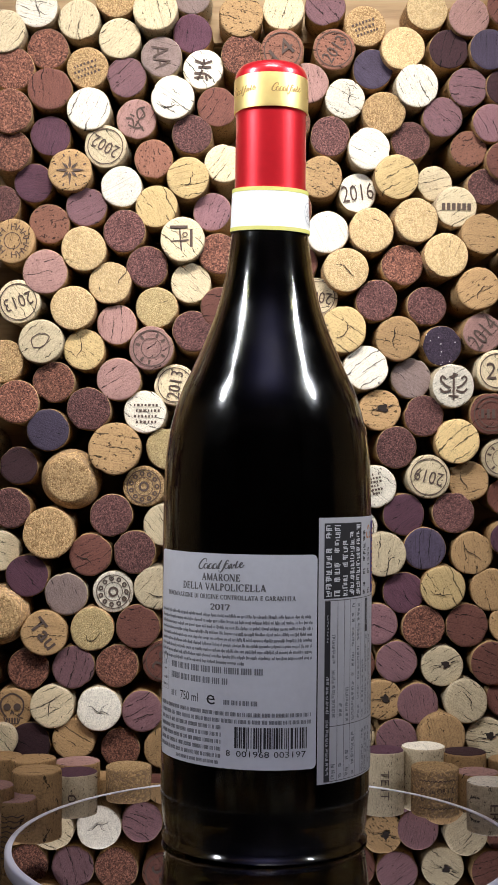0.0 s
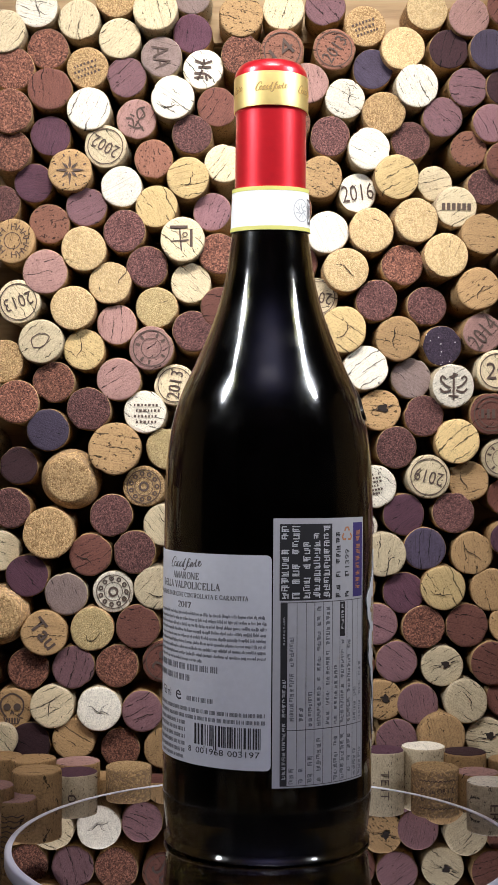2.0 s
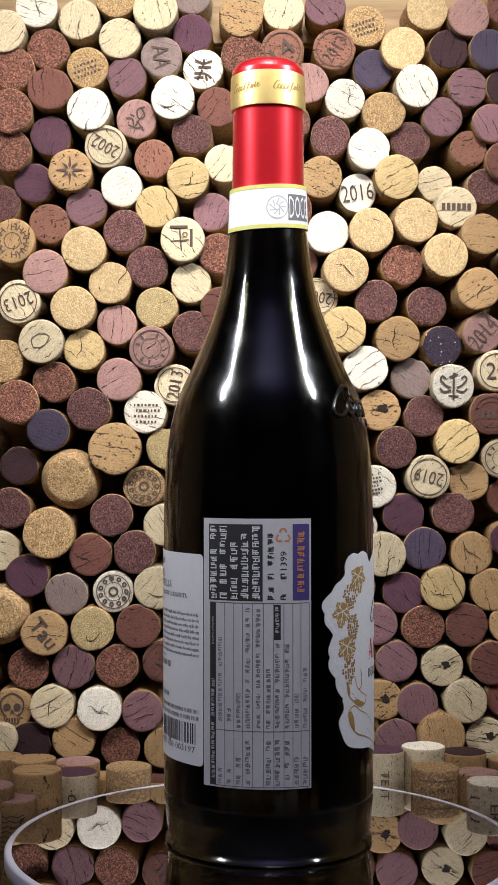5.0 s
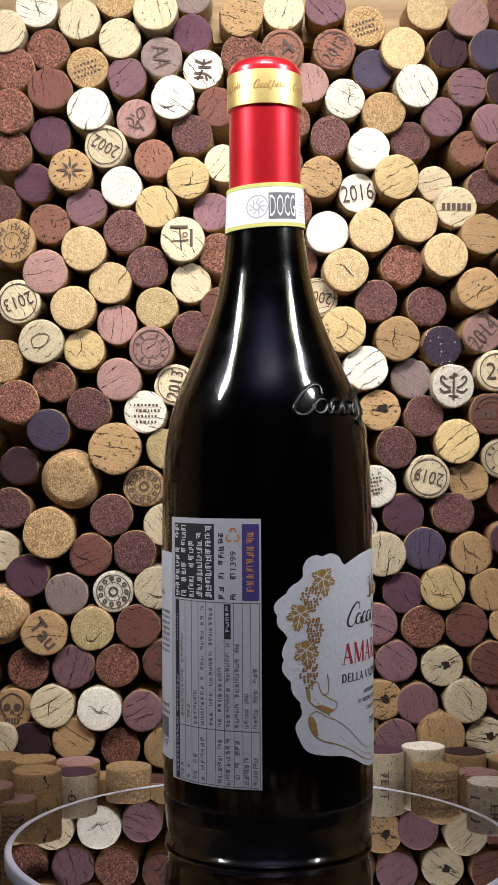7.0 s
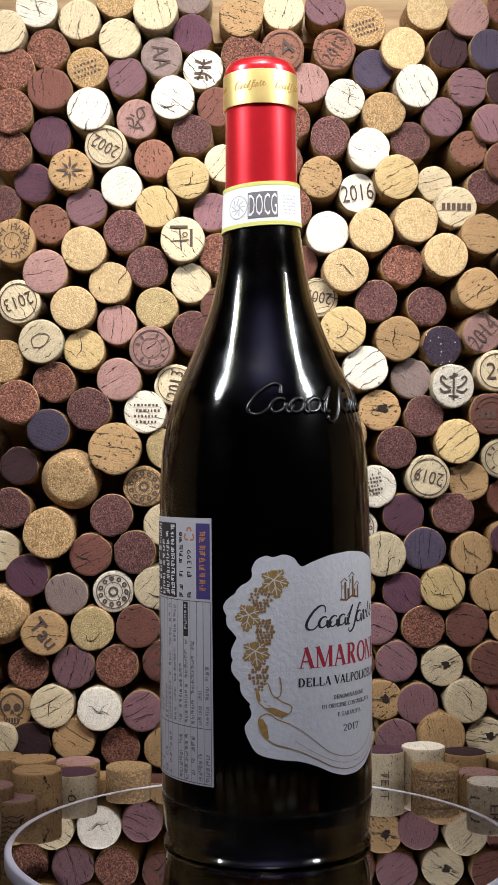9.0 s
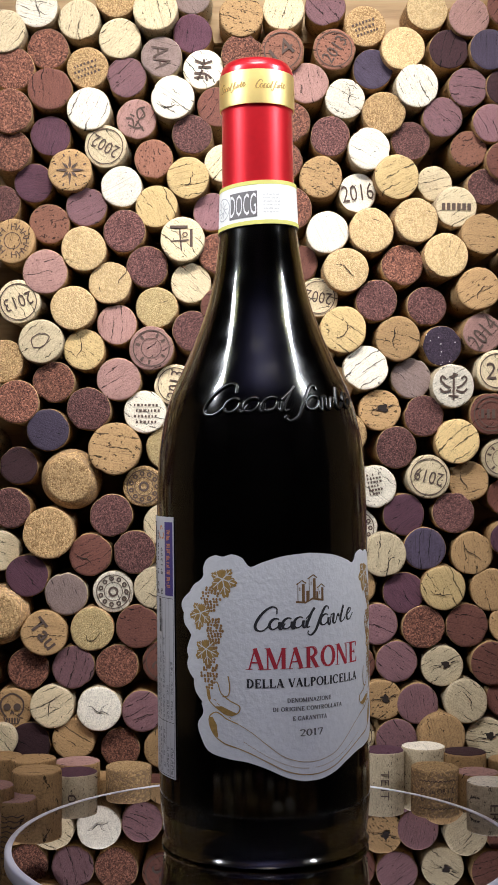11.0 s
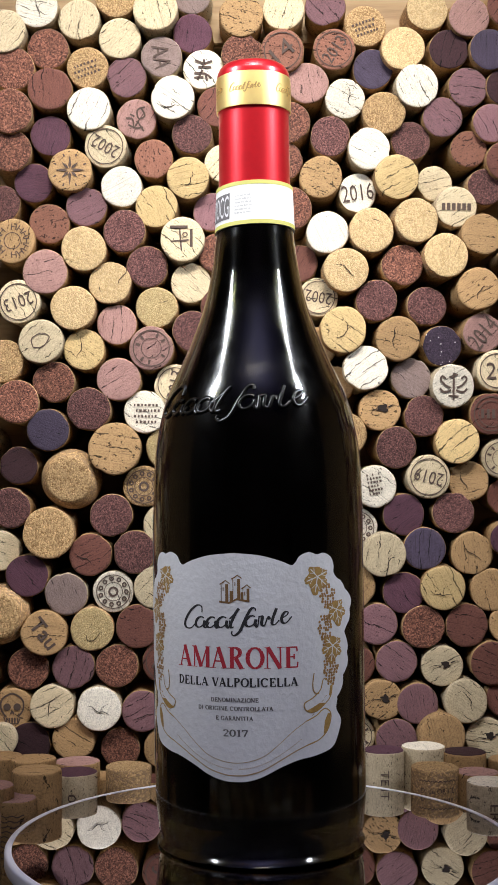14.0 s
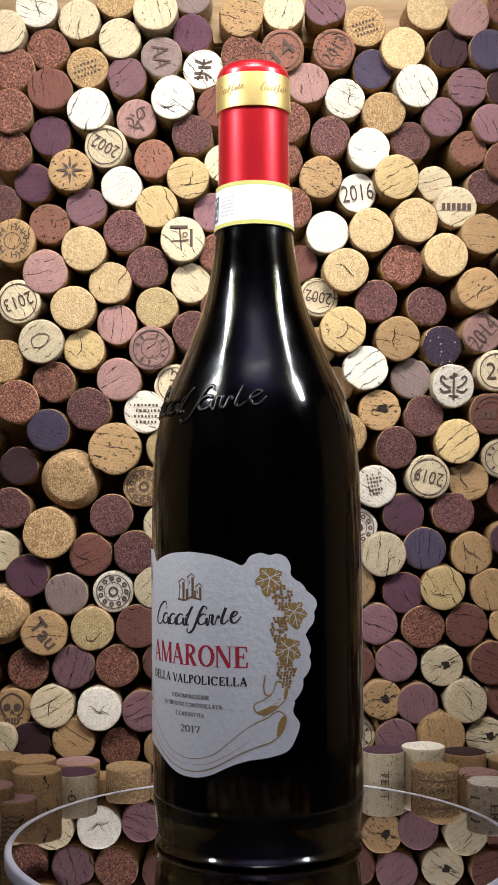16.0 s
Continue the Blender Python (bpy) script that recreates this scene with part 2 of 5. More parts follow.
def smooth_profile(points, steps=6):
    """A Catmull-Rom curve through (radius, height) points."""
    out = []
    for i in range(len(points) - 1):
        p0, p1, p2, p3 = (Vector(points[max(0, min(len(points) - 1, i + k))]) for k in (-1, 0, 1, 2))
        for s in range(steps):
            t = s / steps
            out.append(tuple(0.5 * (2 * p1 + (p2 - p0) * t + (2 * p0 - 5 * p1 + 4 * p2 - p3) * t * t + (3 * p1 - p0 - 3 * p2 + p3) * t ** 3)))
    return out + [points[-1]]


def box(bm, x0, y0, z0, x1, y1, z1):
    v = [bm.verts.new(p) for p in ((x0, y0, z0), (x1, y0, z0), (x1, y1, z0), (x0, y1, z0), (x0, y0, z1), (x1, y0, z1), (x1, y1, z1), (x0, y1, z1))]
    for q in ((3, 2, 1, 0), (4, 5, 6, 7), (0, 1, 5, 4), (1, 2, 6, 5), (2, 3, 7, 6), (3, 0, 4, 7)):
        bm.faces.new([v[i] for i in q])


def block(name, lo, hi, material, bevel=0.0):
    bm = bmesh.new()
    box(bm, *lo, *hi)
    if bevel:
        bmesh.ops.bevel(bm, geom=bm.edges[:], offset=bevel, segments=2, affect="EDGES")
    return new(name, mesh_of(name, bm, material))


def letters(text, size, shear=0.0, bold=0.0):
    """Flat lettering, centred, in the x-y plane, as a bmesh."""
    data = bpy.data.curves.new("lettering", "FONT")
    data.body, data.size, data.align_x, data.align_y, data.shear, data.offset = text, size, "CENTER", "CENTER", shear, bold
    data.resolution_u = 2
    ob = new("lettering", data)
    me = bpy.data.meshes.new_from_object(ob.evaluated_get(bpy.context.evaluated_depsgraph_get()))
    bm = bmesh.new()
    bm.from_mesh(me)
    bpy.data.objects.remove(ob)
    bpy.data.curves.remove(data)
    bpy.data.meshes.remove(me)
    return bm


def stroke(bm, points, width, closed=False):
    """A flat ribbon along points in the x-y plane; width is one number, or one for each point."""
    widths = width if isinstance(width, list) else [width] * len(points)
    pts = [Vector((*p, 0)) for p in points]
    n = len(pts)
    rows = []
    for i, p in enumerate(pts):
        a = pts[(i - 1) % n] if closed or i else p
        b = pts[(i + 1) % n] if closed or i < n - 1 else p
        side = Vector((-(b - a).y, (b - a).x, 0))
        side = side.normalized() * widths[i] / 2 if side.length > 1e-9 else Vector((0, widths[i] / 2, 0))
        rows.append((bm.verts.new(p + side), bm.verts.new(p - side)))
    for (a, b), (c, d) in zip(rows, rows[1:] + ([rows[0]] if closed else [])):
        try:
            bm.faces.new((a, b, d, c))
        except ValueError:
            pass


def rect(bm, x0, y0, x1, y1):
    bm.faces.new([bm.verts.new((x, y, 0)) for x, y in ((x0, y0), (x1, y0), (x1, y1), (x0, y1))])


def disc_fan(bm, x, y, r, k=12):
    bm.faces.new([bm.verts.new((x + r * math.cos(i * math.tau / k), y + r * math.sin(i * math.tau / k), 0)) for i in range(k)])


# ---------------------------------------------------------------- structure
def structure():
    table = block("table", (-0.8, -0.75, -0.075), (0.8, 0.30, -0.0335), TABLE, 0.003)
    tagged(table, "dark tabletop under the turntable and standing corks", "table", kind="structure")
    wall = block("wall_north", (-0.8, 0.176, -0.033), (0.8, 0.20, 0.372), WOOD)
    tagged(wall, "pale wooden back board behind the corks", "wall", kind="structure")
    rail = block("trim", (-0.8, 0.150, 0.374), (0.8, 0.20, 0.52), WOOD, 0.002)
    tagged(rail, "pale wooden rail above the cork wall", "trim", kind="structure")
    # boards beyond the view, added so that the bottle's sides reflect warm brown
    for name, x0, x1 in (("wall_1", -0.424, -0.402), ("wall_2", 0.402, 0.424)):
        board = block(name, (x0, -0.11, -0.033), (x1, 0.1755, 0.3735), WOOD, 0.002)
        tagged(board, "unseen pale wooden board added for brown reflections in the bottle", "wall", kind="structure")
    for name, lo, hi in (("floor", (-1.6, -2.2, -0.80), (1.6, 0.6, -0.76)), ("ceiling", (-1.6, -2.2, 1.60), (1.6, 0.6, 1.64)),
                         ("wall_south", (-1.6, -2.24, -0.76), (1.6, -2.2, 1.6)), ("wall_east", (1.6, -2.2, -0.76), (1.64, 0.6, 1.6)),
                         ("wall_west", (-1.64, -2.2, -0.76), (-1.6, 0.6, 1.6)), ("wall_back", (-1.6, 0.6, -0.76), (1.6, 0.64, 1.6))):
        tagged(block(name, lo, hi, CEILING if name == "ceiling" else ROOM), "plain dim painted room surface", name.split("_")[0], kind="structure")


structure()


# ---------------------------------------------------------------- turntable
def turntable():
    base = new("turntable")
    base.empty_display_size = 0.02
    tagged(base, "black mirror-glass turntable with a pale polished rim", "turntable")
    r = 0.1030
    part("plate", lathe([(0, -0.0045), (r - 0.0008, -0.0045), (r - 0.0008, -0.0002), (r - 0.0014, 0.0), (0, 0.0)], 160), DISC, base, smooth=0)
    rim = lathe([(r - 0.00075, -0.0054), (r + 0.0002, -0.0054), (r + 0.0006, -0.0049), (r + 0.0006, -0.0006), (r + 0.0002, 0.0), (r - 0.0008, 0.0003), (r - 0.0023, 0.0002)], 160, True)
    part("rim", rim, RIM, base, "pale lavender polished glass rim")
    part("foot", lathe([(0, -0.0333), (0.078, -0.0333), (0.080, -0.031), (0.080, -0.006), (0.078, -0.0046), (0, -0.0046)], 96), METAL, base, "dark plastic motor base")
    return base


TURNTABLE = turntable()


# ---------------------------------------------------------------- wine bottle
BODY = 0.0426
OUTLINE = [(BODY, 0.0185), (BODY, 0.05), (BODY, 0.09), (BODY, 0.128), (0.0423, 0.1455), (0.0414, 0.1577), (0.0394, 0.1695), (0.0360, 0.1809),
           (0.0306, 0.1927), (0.0255, 0.2044), (0.0213, 0.2160), (0.0185, 0.2277), (0.0170, 0.2370), (0.0161, 0.2440), (0.0155, 0.2490),
           (0.0139, 0.2640), (0.0138, 0.2900), (0.0138, 0.3120)]
CURVE = smooth_profile(OUTLINE)


def radius_at(z):
    for (r0, z0), (r1, z1) in zip(CURVE, CURVE[1:]):
        if z0 <= z <= z1 and z1 > z0:
            return r0 + (r1 - r0) * (z - z0) / (z1 - z0)
    return CURVE[-1][0] if z > CURVE[-1][1] else CURVE[0][0]


def wrap(bm, radius, turn, height, lift, cut=0.0016, depth=0.0):
    """Bends a flat drawing onto the bottle: its centre faces 'turn' degrees, its origin lies at that height."""
    bmesh.ops.triangulate(bm, faces=[f for f in bm.faces if len(f.verts) > 4])
    xs = [v.co.x for v in bm.verts]
    if cut and xs and max(xs) - min(xs) > cut:
        x = math.floor(min(xs) / cut) * cut + cut
        while x < max(xs):
            bmesh.ops.bisect_plane(bm, geom=bm.verts[:] + bm.edges[:] + bm.faces[:], dist=1e-7, plane_co=(x, 0, 0), plane_no=(1, 0, 0))
            x += cut
    if depth:
        low = bmesh.ops.extrude_face_region(bm, geom=bm.faces[:])
        bmesh.ops.translate(bm, vec=(0, 0, depth), verts=[g for g in low["geom"] if isinstance(g, bmesh.types.BMVert)])
    for v in bm.verts:
        a = radians(turn) + v.co.x / radius
        r = radius + lift + v.co.z
        v.co = (r * math.sin(a), -r * math.cos(a), height + v.co.y)
    return bm


def fit_box(bm, width=None, height=None, x=0.0, y=0.0):
    """Scales a drawing to a width and a height round its own centre and moves it."""
    lo = Vector((min(v.co.x for v in bm.verts), min(v.co.y for v in bm.verts)))
    hi = Vector((max(v.co.x for v in bm.verts), max(v.co.y for v in bm.verts)))
    sx = width / (hi.x - lo.x) if width else 1
    sy = height / (hi.y - lo.y) if height else 1
    for v in bm.verts:
        v.co.x = (v.co.x - (lo.x + hi.x) / 2) * sx + x
        v.co.y = (v.co.y - (lo.y + hi.y) / 2) * sy + y
    return bm


def serif(text, thick=0.17, thin=0.06):
    """Upright roman capitals with thick and thin strokes and small serifs, one unit high."""
    bm = bmesh.new()
    x = 0.0

    def stem(cx, y0, y1, w):
        stroke(bm, [(x + cx, y0), (x + cx, y1)], w)

    def foot(cx, y, w=0.30):
        rect(bm, x + cx - w / 2, y - 0.025 if y > 0.5 else y, x + cx + w / 2, y if y > 0.5 else y + 0.025)

    def slope(x0, y0, x1, y1, w):
        stroke(bm, [(x + x0, y0), (x + x1, y1)], w)

    def bow(cx, cy, rx, ry, a0, a1):
        pts = [(x + cx + rx * math.cos(a), cy + ry * math.sin(a)) for a in np.linspace(radians(a0), radians(a1), 18)]
        for k in range(17):
            mid = abs(math.cos(radians(a0 + (a1 - a0) * (k + 0.5) / 17)))
            stroke(bm, pts[k:k + 2], thin + (thick - thin) * mid)
    for ch in text:
        wide = 0.72
        if ch == " ":
            x += 0.40
            continue
        if ch == "A":
            slope(0.10, 0, 0.37, 1, thin), slope(0.36, 1, 0.66, 0, thick), slope(0.18, 0.33, 0.52, 0.33, thin), foot(0.10, 0), foot(0.66, 0, 0.34)
            wide = 0.80
        elif ch in "MN":
            wide = 0.98 if ch == "M" else 0.86
            stem(0.12, 0, 1, thin), foot(0.12, 0), foot(0.09, 1, 0.2)
            if ch == "M":
                slope(0.14, 1, 0.48, 0.02, thick), slope(0.48, 0.02, 0.80, 1, thin), stem(0.82, 0, 1, thick), foot(0.82, 0, 0.34), foot(0.84, 1, 0.25)
            else:
                slope(0.14, 1, 0.68, 0.0, thick), stem(0.70, 0, 1, thin), foot(0.70, 1)
        elif ch in "RPDEL":
            stem(0.19, 0, 1, thick), foot(0.19, 0, 0.36), foot(0.19, 1, 0.36)
            if ch in "RP":
                bow(0.32, 0.75, 0.24, 0.225, -90, 90), slope(0.19, 0.975, 0.32, 0.975, thin), slope(0.19, 0.525, 0.32, 0.525, thin)
            if ch == "R":
                slope(0.36, 0.5, 0.62, 0.0, thick), foot(0.66, 0, 0.2)
                wide = 0.80
            if ch == "D":
                bow(0.32, 0.5, 0.36, 0.47, -90, 90), slope(0.19, 0.97, 0.34, 0.97, thin), slope(0.19, 0.03, 0.34, 0.03, thin)
                wide = 0.84
            if ch in "EL":
                slope(0.19, 0.03, 0.62, 0.03, thin), slope(0.60, 0.0, 0.63, 0.26, thin)
            if ch == "E":
                slope(0.19, 0.97, 0.60, 0.97, thin), slope(0.58, 1.0, 0.60, 0.76, thin), slope(0.19, 0.52, 0.46, 0.52, thin), slope(0.46, 0.40, 0.46, 0.64, thin)
        elif ch in "OCG":
            if ch == "O":
                bow(0.42, 0.5, 0.33, 0.48, 0, 360)
            else:
                bow(0.42, 0.5, 0.33, 0.48, 42, 318), slope(0.68, 0.72, 0.70, 0.95, thin)
            if ch == "G":
                stem(0.66, 0.05, 0.42, thick), foot(0.62, 0.44, 0.3)
            wide = 0.84
        elif ch == "V":
            slope(0.10, 1, 0.40, 0, thick), slope(0.40, 0, 0.66, 1, thin), foot(0.10, 1), foot(0.66, 1, 0.26)
            wide = 0.76
        elif ch in "IT":
            stem(0.20 if ch == "I" else 0.35, 0, 1, thick), foot(0.20 if ch == "I" else 0.35, 0, 0.34), foot(0.20 if ch == "I" else 0.35, 1, 0.34 if ch == "I" else 0.66)
            wide = 0.42 if ch == "I" else 0.72
            if ch == "T":
                slope(0.04, 1, 0.03, 0.74, thin), slope(0.66, 1, 0.67, 0.74, thin)
        elif ch == "Z":
            slope(0.10, 0.97, 0.58, 0.97, thin), slope(0.56, 0.97, 0.10, 0.03, thick), slope(0.08, 0.03, 0.60, 0.03, thin), slope(0.59, 0, 0.62, 0.25, thin)
        elif ch == "2":
            bow(0.28, 0.72, 0.19, 0.25, -25, 170), slope(0.44, 0.60, 0.10, 0.05, thin), slope(0.08, 0.06, 0.52, 0.06, thick * 0.8)
            wide = 0.60
        elif ch == "0":
            bow(0.30, 0.5, 0.22, 0.47, 0, 360)
            wide = 0.62
        elif ch == "1":
            stem(0.24, 0, 1, thick), foot(0.24, 0, 0.34), slope(0.08, 0.84, 0.24, 0.98, thin)
            wide = 0.48
        elif ch == "7":
            slope(0.06, 0.94, 0.52, 0.94, thick * 0.7), slope(0.50, 0.94, 0.22, 0.0, thick * 0.8), slope(0.07, 0.98, 0.07, 0.74, thin)
            wide = 0.60
        x += wide
    return bm


def flourish():
    """The winding pen line of the maker's mark: hooks, ovals and slanted loops, 1 wide and about 0.25 high."""
    def curve(*points):
        return smooth_profile([(x, y) for x, y in points], 6)

    def oval(cx, cy, tail):
        turn = [(cx + 0.042 * math.cos(a) + 0.32 * 0.046 * math.sin(a), cy + 0.046 * math.sin(a)) for a in np.linspace(0.9, 6.6, 15)]
        return curve(*turn, (cx + 0.040, cy - 0.030), (cx + 0.060, cy - 0.046), tail)
    return [curve((-0.302, 0.062), (-0.305, 0.112), (-0.352, 0.122), (-0.425, 0.070), (-0.485, -0.020), (-0.478, -0.072), (-0.420, -0.078), (-0.362, -0.028)),
            oval(-0.322, -0.022, (-0.230, -0.02)), oval(-0.212, -0.020, (-0.140, -0.01)), oval(-0.110, -0.016, (-0.040, 0.0)),
            curve((-0.042, 0.012), (0.018, 0.072), (0.042, 0.104), (0.012, 0.062), (-0.030, -0.028), (-0.030, -0.062), (-0.005, -0.055)),
            curve((0.186, 0.084), (0.178, 0.108), (0.146, 0.100), (0.100, 0.020), (0.050, -0.090), (0.000, -0.130), (-0.026, -0.112), (-0.018, -0.092)),
            oval(0.142, -0.004, (0.215, 0.04)),
            curve((0.215, 0.030), (0.244, 0.036), (0.236, -0.030), (0.262, -0.040), (0.290, 0.030), (0.306, 0.010)),
            curve((0.366, 0.104), (0.330, 0.010), (0.328, -0.030), (0.352, -0.034), (0.388, 0.0)),
            curve((0.400, 0.012), (0.452, 0.040), (0.468, 0.066), (0.438, 0.068), (0.410, 0.022), (0.418, -0.020), (0.452, -0.022), (0.500, 0.030))]


def pen(bm, points, width):
    """A pen line: thin where it runs level or rises, thick where it falls."""
    widths = []
    for i in range(len(points)):
        (ax, ay), (bx, by) = points[max(0, i - 1)], points[min(len(points) - 1, i + 1)]
        fall = max(0.0, ay - by) / max(1e-9, math.hypot(bx - ax, by - ay))
        widths.append(width * (0.55 + 0.75 * fall))
    stroke(bm, points, widths)


def label_outline():
    half = [(0, 118.3), (10, 117.3), (18, 115.0), (21.6, 113.5), (23.4, 114.3), (25.2, 116.8), (29.0, 118.1), (32.6, 117.2), (35.6, 117.7), (38.9, 116.2), (40.6, 113.0), (41.0, 109.2), (46.8, 104.5),
            (50.3, 100.2), (51.2, 95.9), (49.4, 91.4), (47.6, 88.6), (47.4, 84.1), (48.8, 78.7), (47.0, 72.2), (43.5, 64.7), (41.2, 58.5),
            (43.7, 53.6), (42.2, 48.4), (38.8, 43.6), (31, 41.4), (24, 40.4), (17, 38.0), (10, 34.6), (4, 32.9), (0, 32.7)]
    curve = []
    for x, y in smooth_profile(half, 8):
        if 62 < y < 107 and x > 38:
            x += 1.5 * abs(math.sin((y - 62) * math.pi / 8.3)) - 0.9
        curve.append((x, y))
    return [(x / 1000, y / 1000) for x, y in curve] + [(-1.03 * x / 1000, y / 1000) for x, y in curve[-2:0:-1]]


def word_bars(bm, x0, x1, y, height, rng, word=(0.0012, 0.0042)):
    """A line of unreadable print: a row of fine bars, close together within a word."""
    x, pitch = x0, max(0.00042, height * 0.36)
    while x < x1 - pitch:
        for k in range(max(1, int(rng.uniform(*word) / pitch))):
            if x > x1 - pitch:
                break
            tall = height * (rng.choice((0.72, 0.72, 0.8, 1.15)) if height < 0.0013 else 1.0)
            low = y - height * (rng.choice((0.5, 0.5, 0.5, 0.72)) if height < 0.0013 else 0.5)
            rect(bm, x, low, x + pitch * rng.uniform(0.5, 0.8), y - height * 0.5 + tall)
            x += pitch
        x += pitch * 0.9


def block_print(bm, x, y0, y1, width, rng, pitch=0.0023, gap=0.10):
    """A column of unreadable print that runs upwards: each sign is a few short bars."""
    y = y0
    while y < y1 - pitch * 0.6:
        if rng.random() > gap:
            h, w = pitch * 0.80, width
            thin = min(w, h) * 0.19
            level = x - w / 2 + w * rng.choice((0.05, 0.75))
            rect(bm, level, y, level + thin, y + h * rng.uniform(0.6, 1.0))
            for f in rng.sample((0.0, 0.27, 0.54, 0.80), 3):
                a, b = sorted((rng.uniform(0, 0.3), rng.uniform(0.6, 1.0)))
                rect(bm, x - w / 2 + w * a, y + h * f, x - w / 2 + w * b, y + h * f + thin)
            if rng.random() < 0.5:
                rect(bm, x - w * 0.15, y + h * 0.1, x - w * 0.15 + thin, y + h * 0.5)
        y += pitch


def leaf(bm, veins, x, y, size, turn, flip):
    """A vine leaf: five pointed lobes with toothed edges hanging from its stalk, and its pale veins."""
    lobes = ((0, 1.15), (1.05, 0.95), (-1.05, 0.95), (2.15, 0.80), (-2.15, 0.80))
    pts = []
    for k in range(72):
        a = k * math.tau / 72
        r = 0.56
        for at, long in lobes:
            gap = abs((a - at + math.pi) % math.tau - math.pi)
            r = max(r, long * max(0.0, 1 - gap / 0.80) ** 0.45 if gap < 0.80 else 0)
        r *= size * (1.0 if k % 3 else 0.88)
        pts.append((x + flip * r * math.cos(a + turn), y + r * math.sin(a + turn)))
    bm.faces.new([bm.verts.new((*p, 0)) for p in pts])
    for at, long in lobes:
        a = turn + at
        stroke(veins, [(x, y), (x + flip * size * 0.8 * long * math.cos(a), y + size * 0.8 * long * math.sin(a))], size * 0.065)
        for j in (-0.35, 0.35):
            stroke(veins, [(x + flip * size * 0.35 * long * math.cos(a), y + size * 0.35 * long * math.sin(a)),
                           (x + flip * size * 0.68 * long * math.cos(a + j), y + size * 0.68 * long * math.sin(a + j))], size * 0.04)


def vine(leaves, veins, grapes, rng, side):
    """Leaves and grapes hanging down one side of the label."""
    wide = side * (1.03 if side < 0 else 1.0)
    for x, y, s, t in ((32.6, 108.8, 6.6, -1.75), (41.8, 95.8, 6.2, -1.35), (39.6, 82.2, 6.4, -1.7)):
        leaf(leaves, veins, wide * x / 1000, y / 1000, s / 1000, t, side)
    for cx, top, low, half in ((37.6, 105.5, 96.0, 4.2), (36.4, 93.5, 82.5, 4.0), (38.4, 78.5, 67.5, 4.2)):
        y, row = top, 0
        while y > low:
            f = (top - y) / (top - low)
            reach = half * (0.55 + 0.9 * f if f < 0.4 else 1.15 * (1.05 - f) + 0.22)
            x = -reach + (0.62 if row % 2 else 0.0)
            while x < reach:
                if rng.random() < 0.88:
                    disc_fan(grapes, wide * (cx + x + rng.uniform(-0.2, 0.2)) / 1000, (y + rng.uniform(-0.2, 0.2)) / 1000, rng.uniform(0.48, 0.64) / 1000, 8)
                x += 1.25
            y -= 1.08
            row += 1


def ribbon(lines, fill, side):
    """A folded printed ribbon at one lower corner of the label, with its tail along the bottom edge."""
    wide = side * (1.04 if side < 0 else 1.0)

    def mm(pts):
        return [(wide * x / 1000, y / 1000) for x, y in pts]

    def line(pts, w):
        stroke(lines, mm(smooth_profile(pts, 6)), w)
    upper = [(39.1, 67.4), (38.2, 63.1), (34.5, 59.8), (30.7, 57.8), (27.2, 58.6), (26.4, 61.2), (30.0, 63.2), (33.4, 66.0), (35.1, 70.0)]
    lower = [(27.0, 54.6), (31.4, 56.4), (33.6, 58.0), (35.8, 58.6), (38.2, 56.6), (37.8, 53.0), (35.8, 49.6), (32.0, 47.0), (27.4, 45.6)]
    for shape in (upper, lower):
        fill.faces.new([fill.verts.new((*p, 0)) for p in mm(shape)])
    line(upper + upper[:1], 0.00042)
    line(lower, 0.00042)
    for shape in ([(35.6, 60.8), (33.0, 58.6), (29.5, 57.4), (27.0, 58.4), (29.5, 59.4), (33.0, 61.0)],
                  [(38.2, 56.6), (36.8, 56.8), (35.2, 54.0), (34.6, 49.2), (35.8, 49.6), (37.8, 53.0)], [(39.1, 67.4), (38.0, 67.0), (37.4, 63.4), (38.2, 63.1)]):
        lines.faces.new([lines.verts.new((*p, 0)) for p in mm(shape)])
    line([(30.6, 72.4), (30.0, 68.4), (30.6, 65.2), (32.8, 64.6)], 0.00045)
    for k in range(5):
        line([(36.4 - k * 1.5, 63.6 - k * 1.6), (35.2 - k * 1.4, 62.9 - k * 1.6)], 0.00022)
    line([(27, 54.6), (22, 51.4), (17, 47.2), (11, 42.5), (5, 40.3), (0, 39.7)], 0.00022)
    for k in range(30):
        f = k / 30
        rng_x, rng_y = 25 - 24 * f, 48.0 - 10.4 * math.sin(f * math.pi / 2)
        line([(rng_x, rng_y), (rng_x - 0.42, rng_y - 0.22)], 0.00028)
    line([(32, 47), (27.4, 45.6), (22, 43.4), (16, 40.2), (10, 37.0), (4, 35.3), (0, 35.0)], 0.00036)


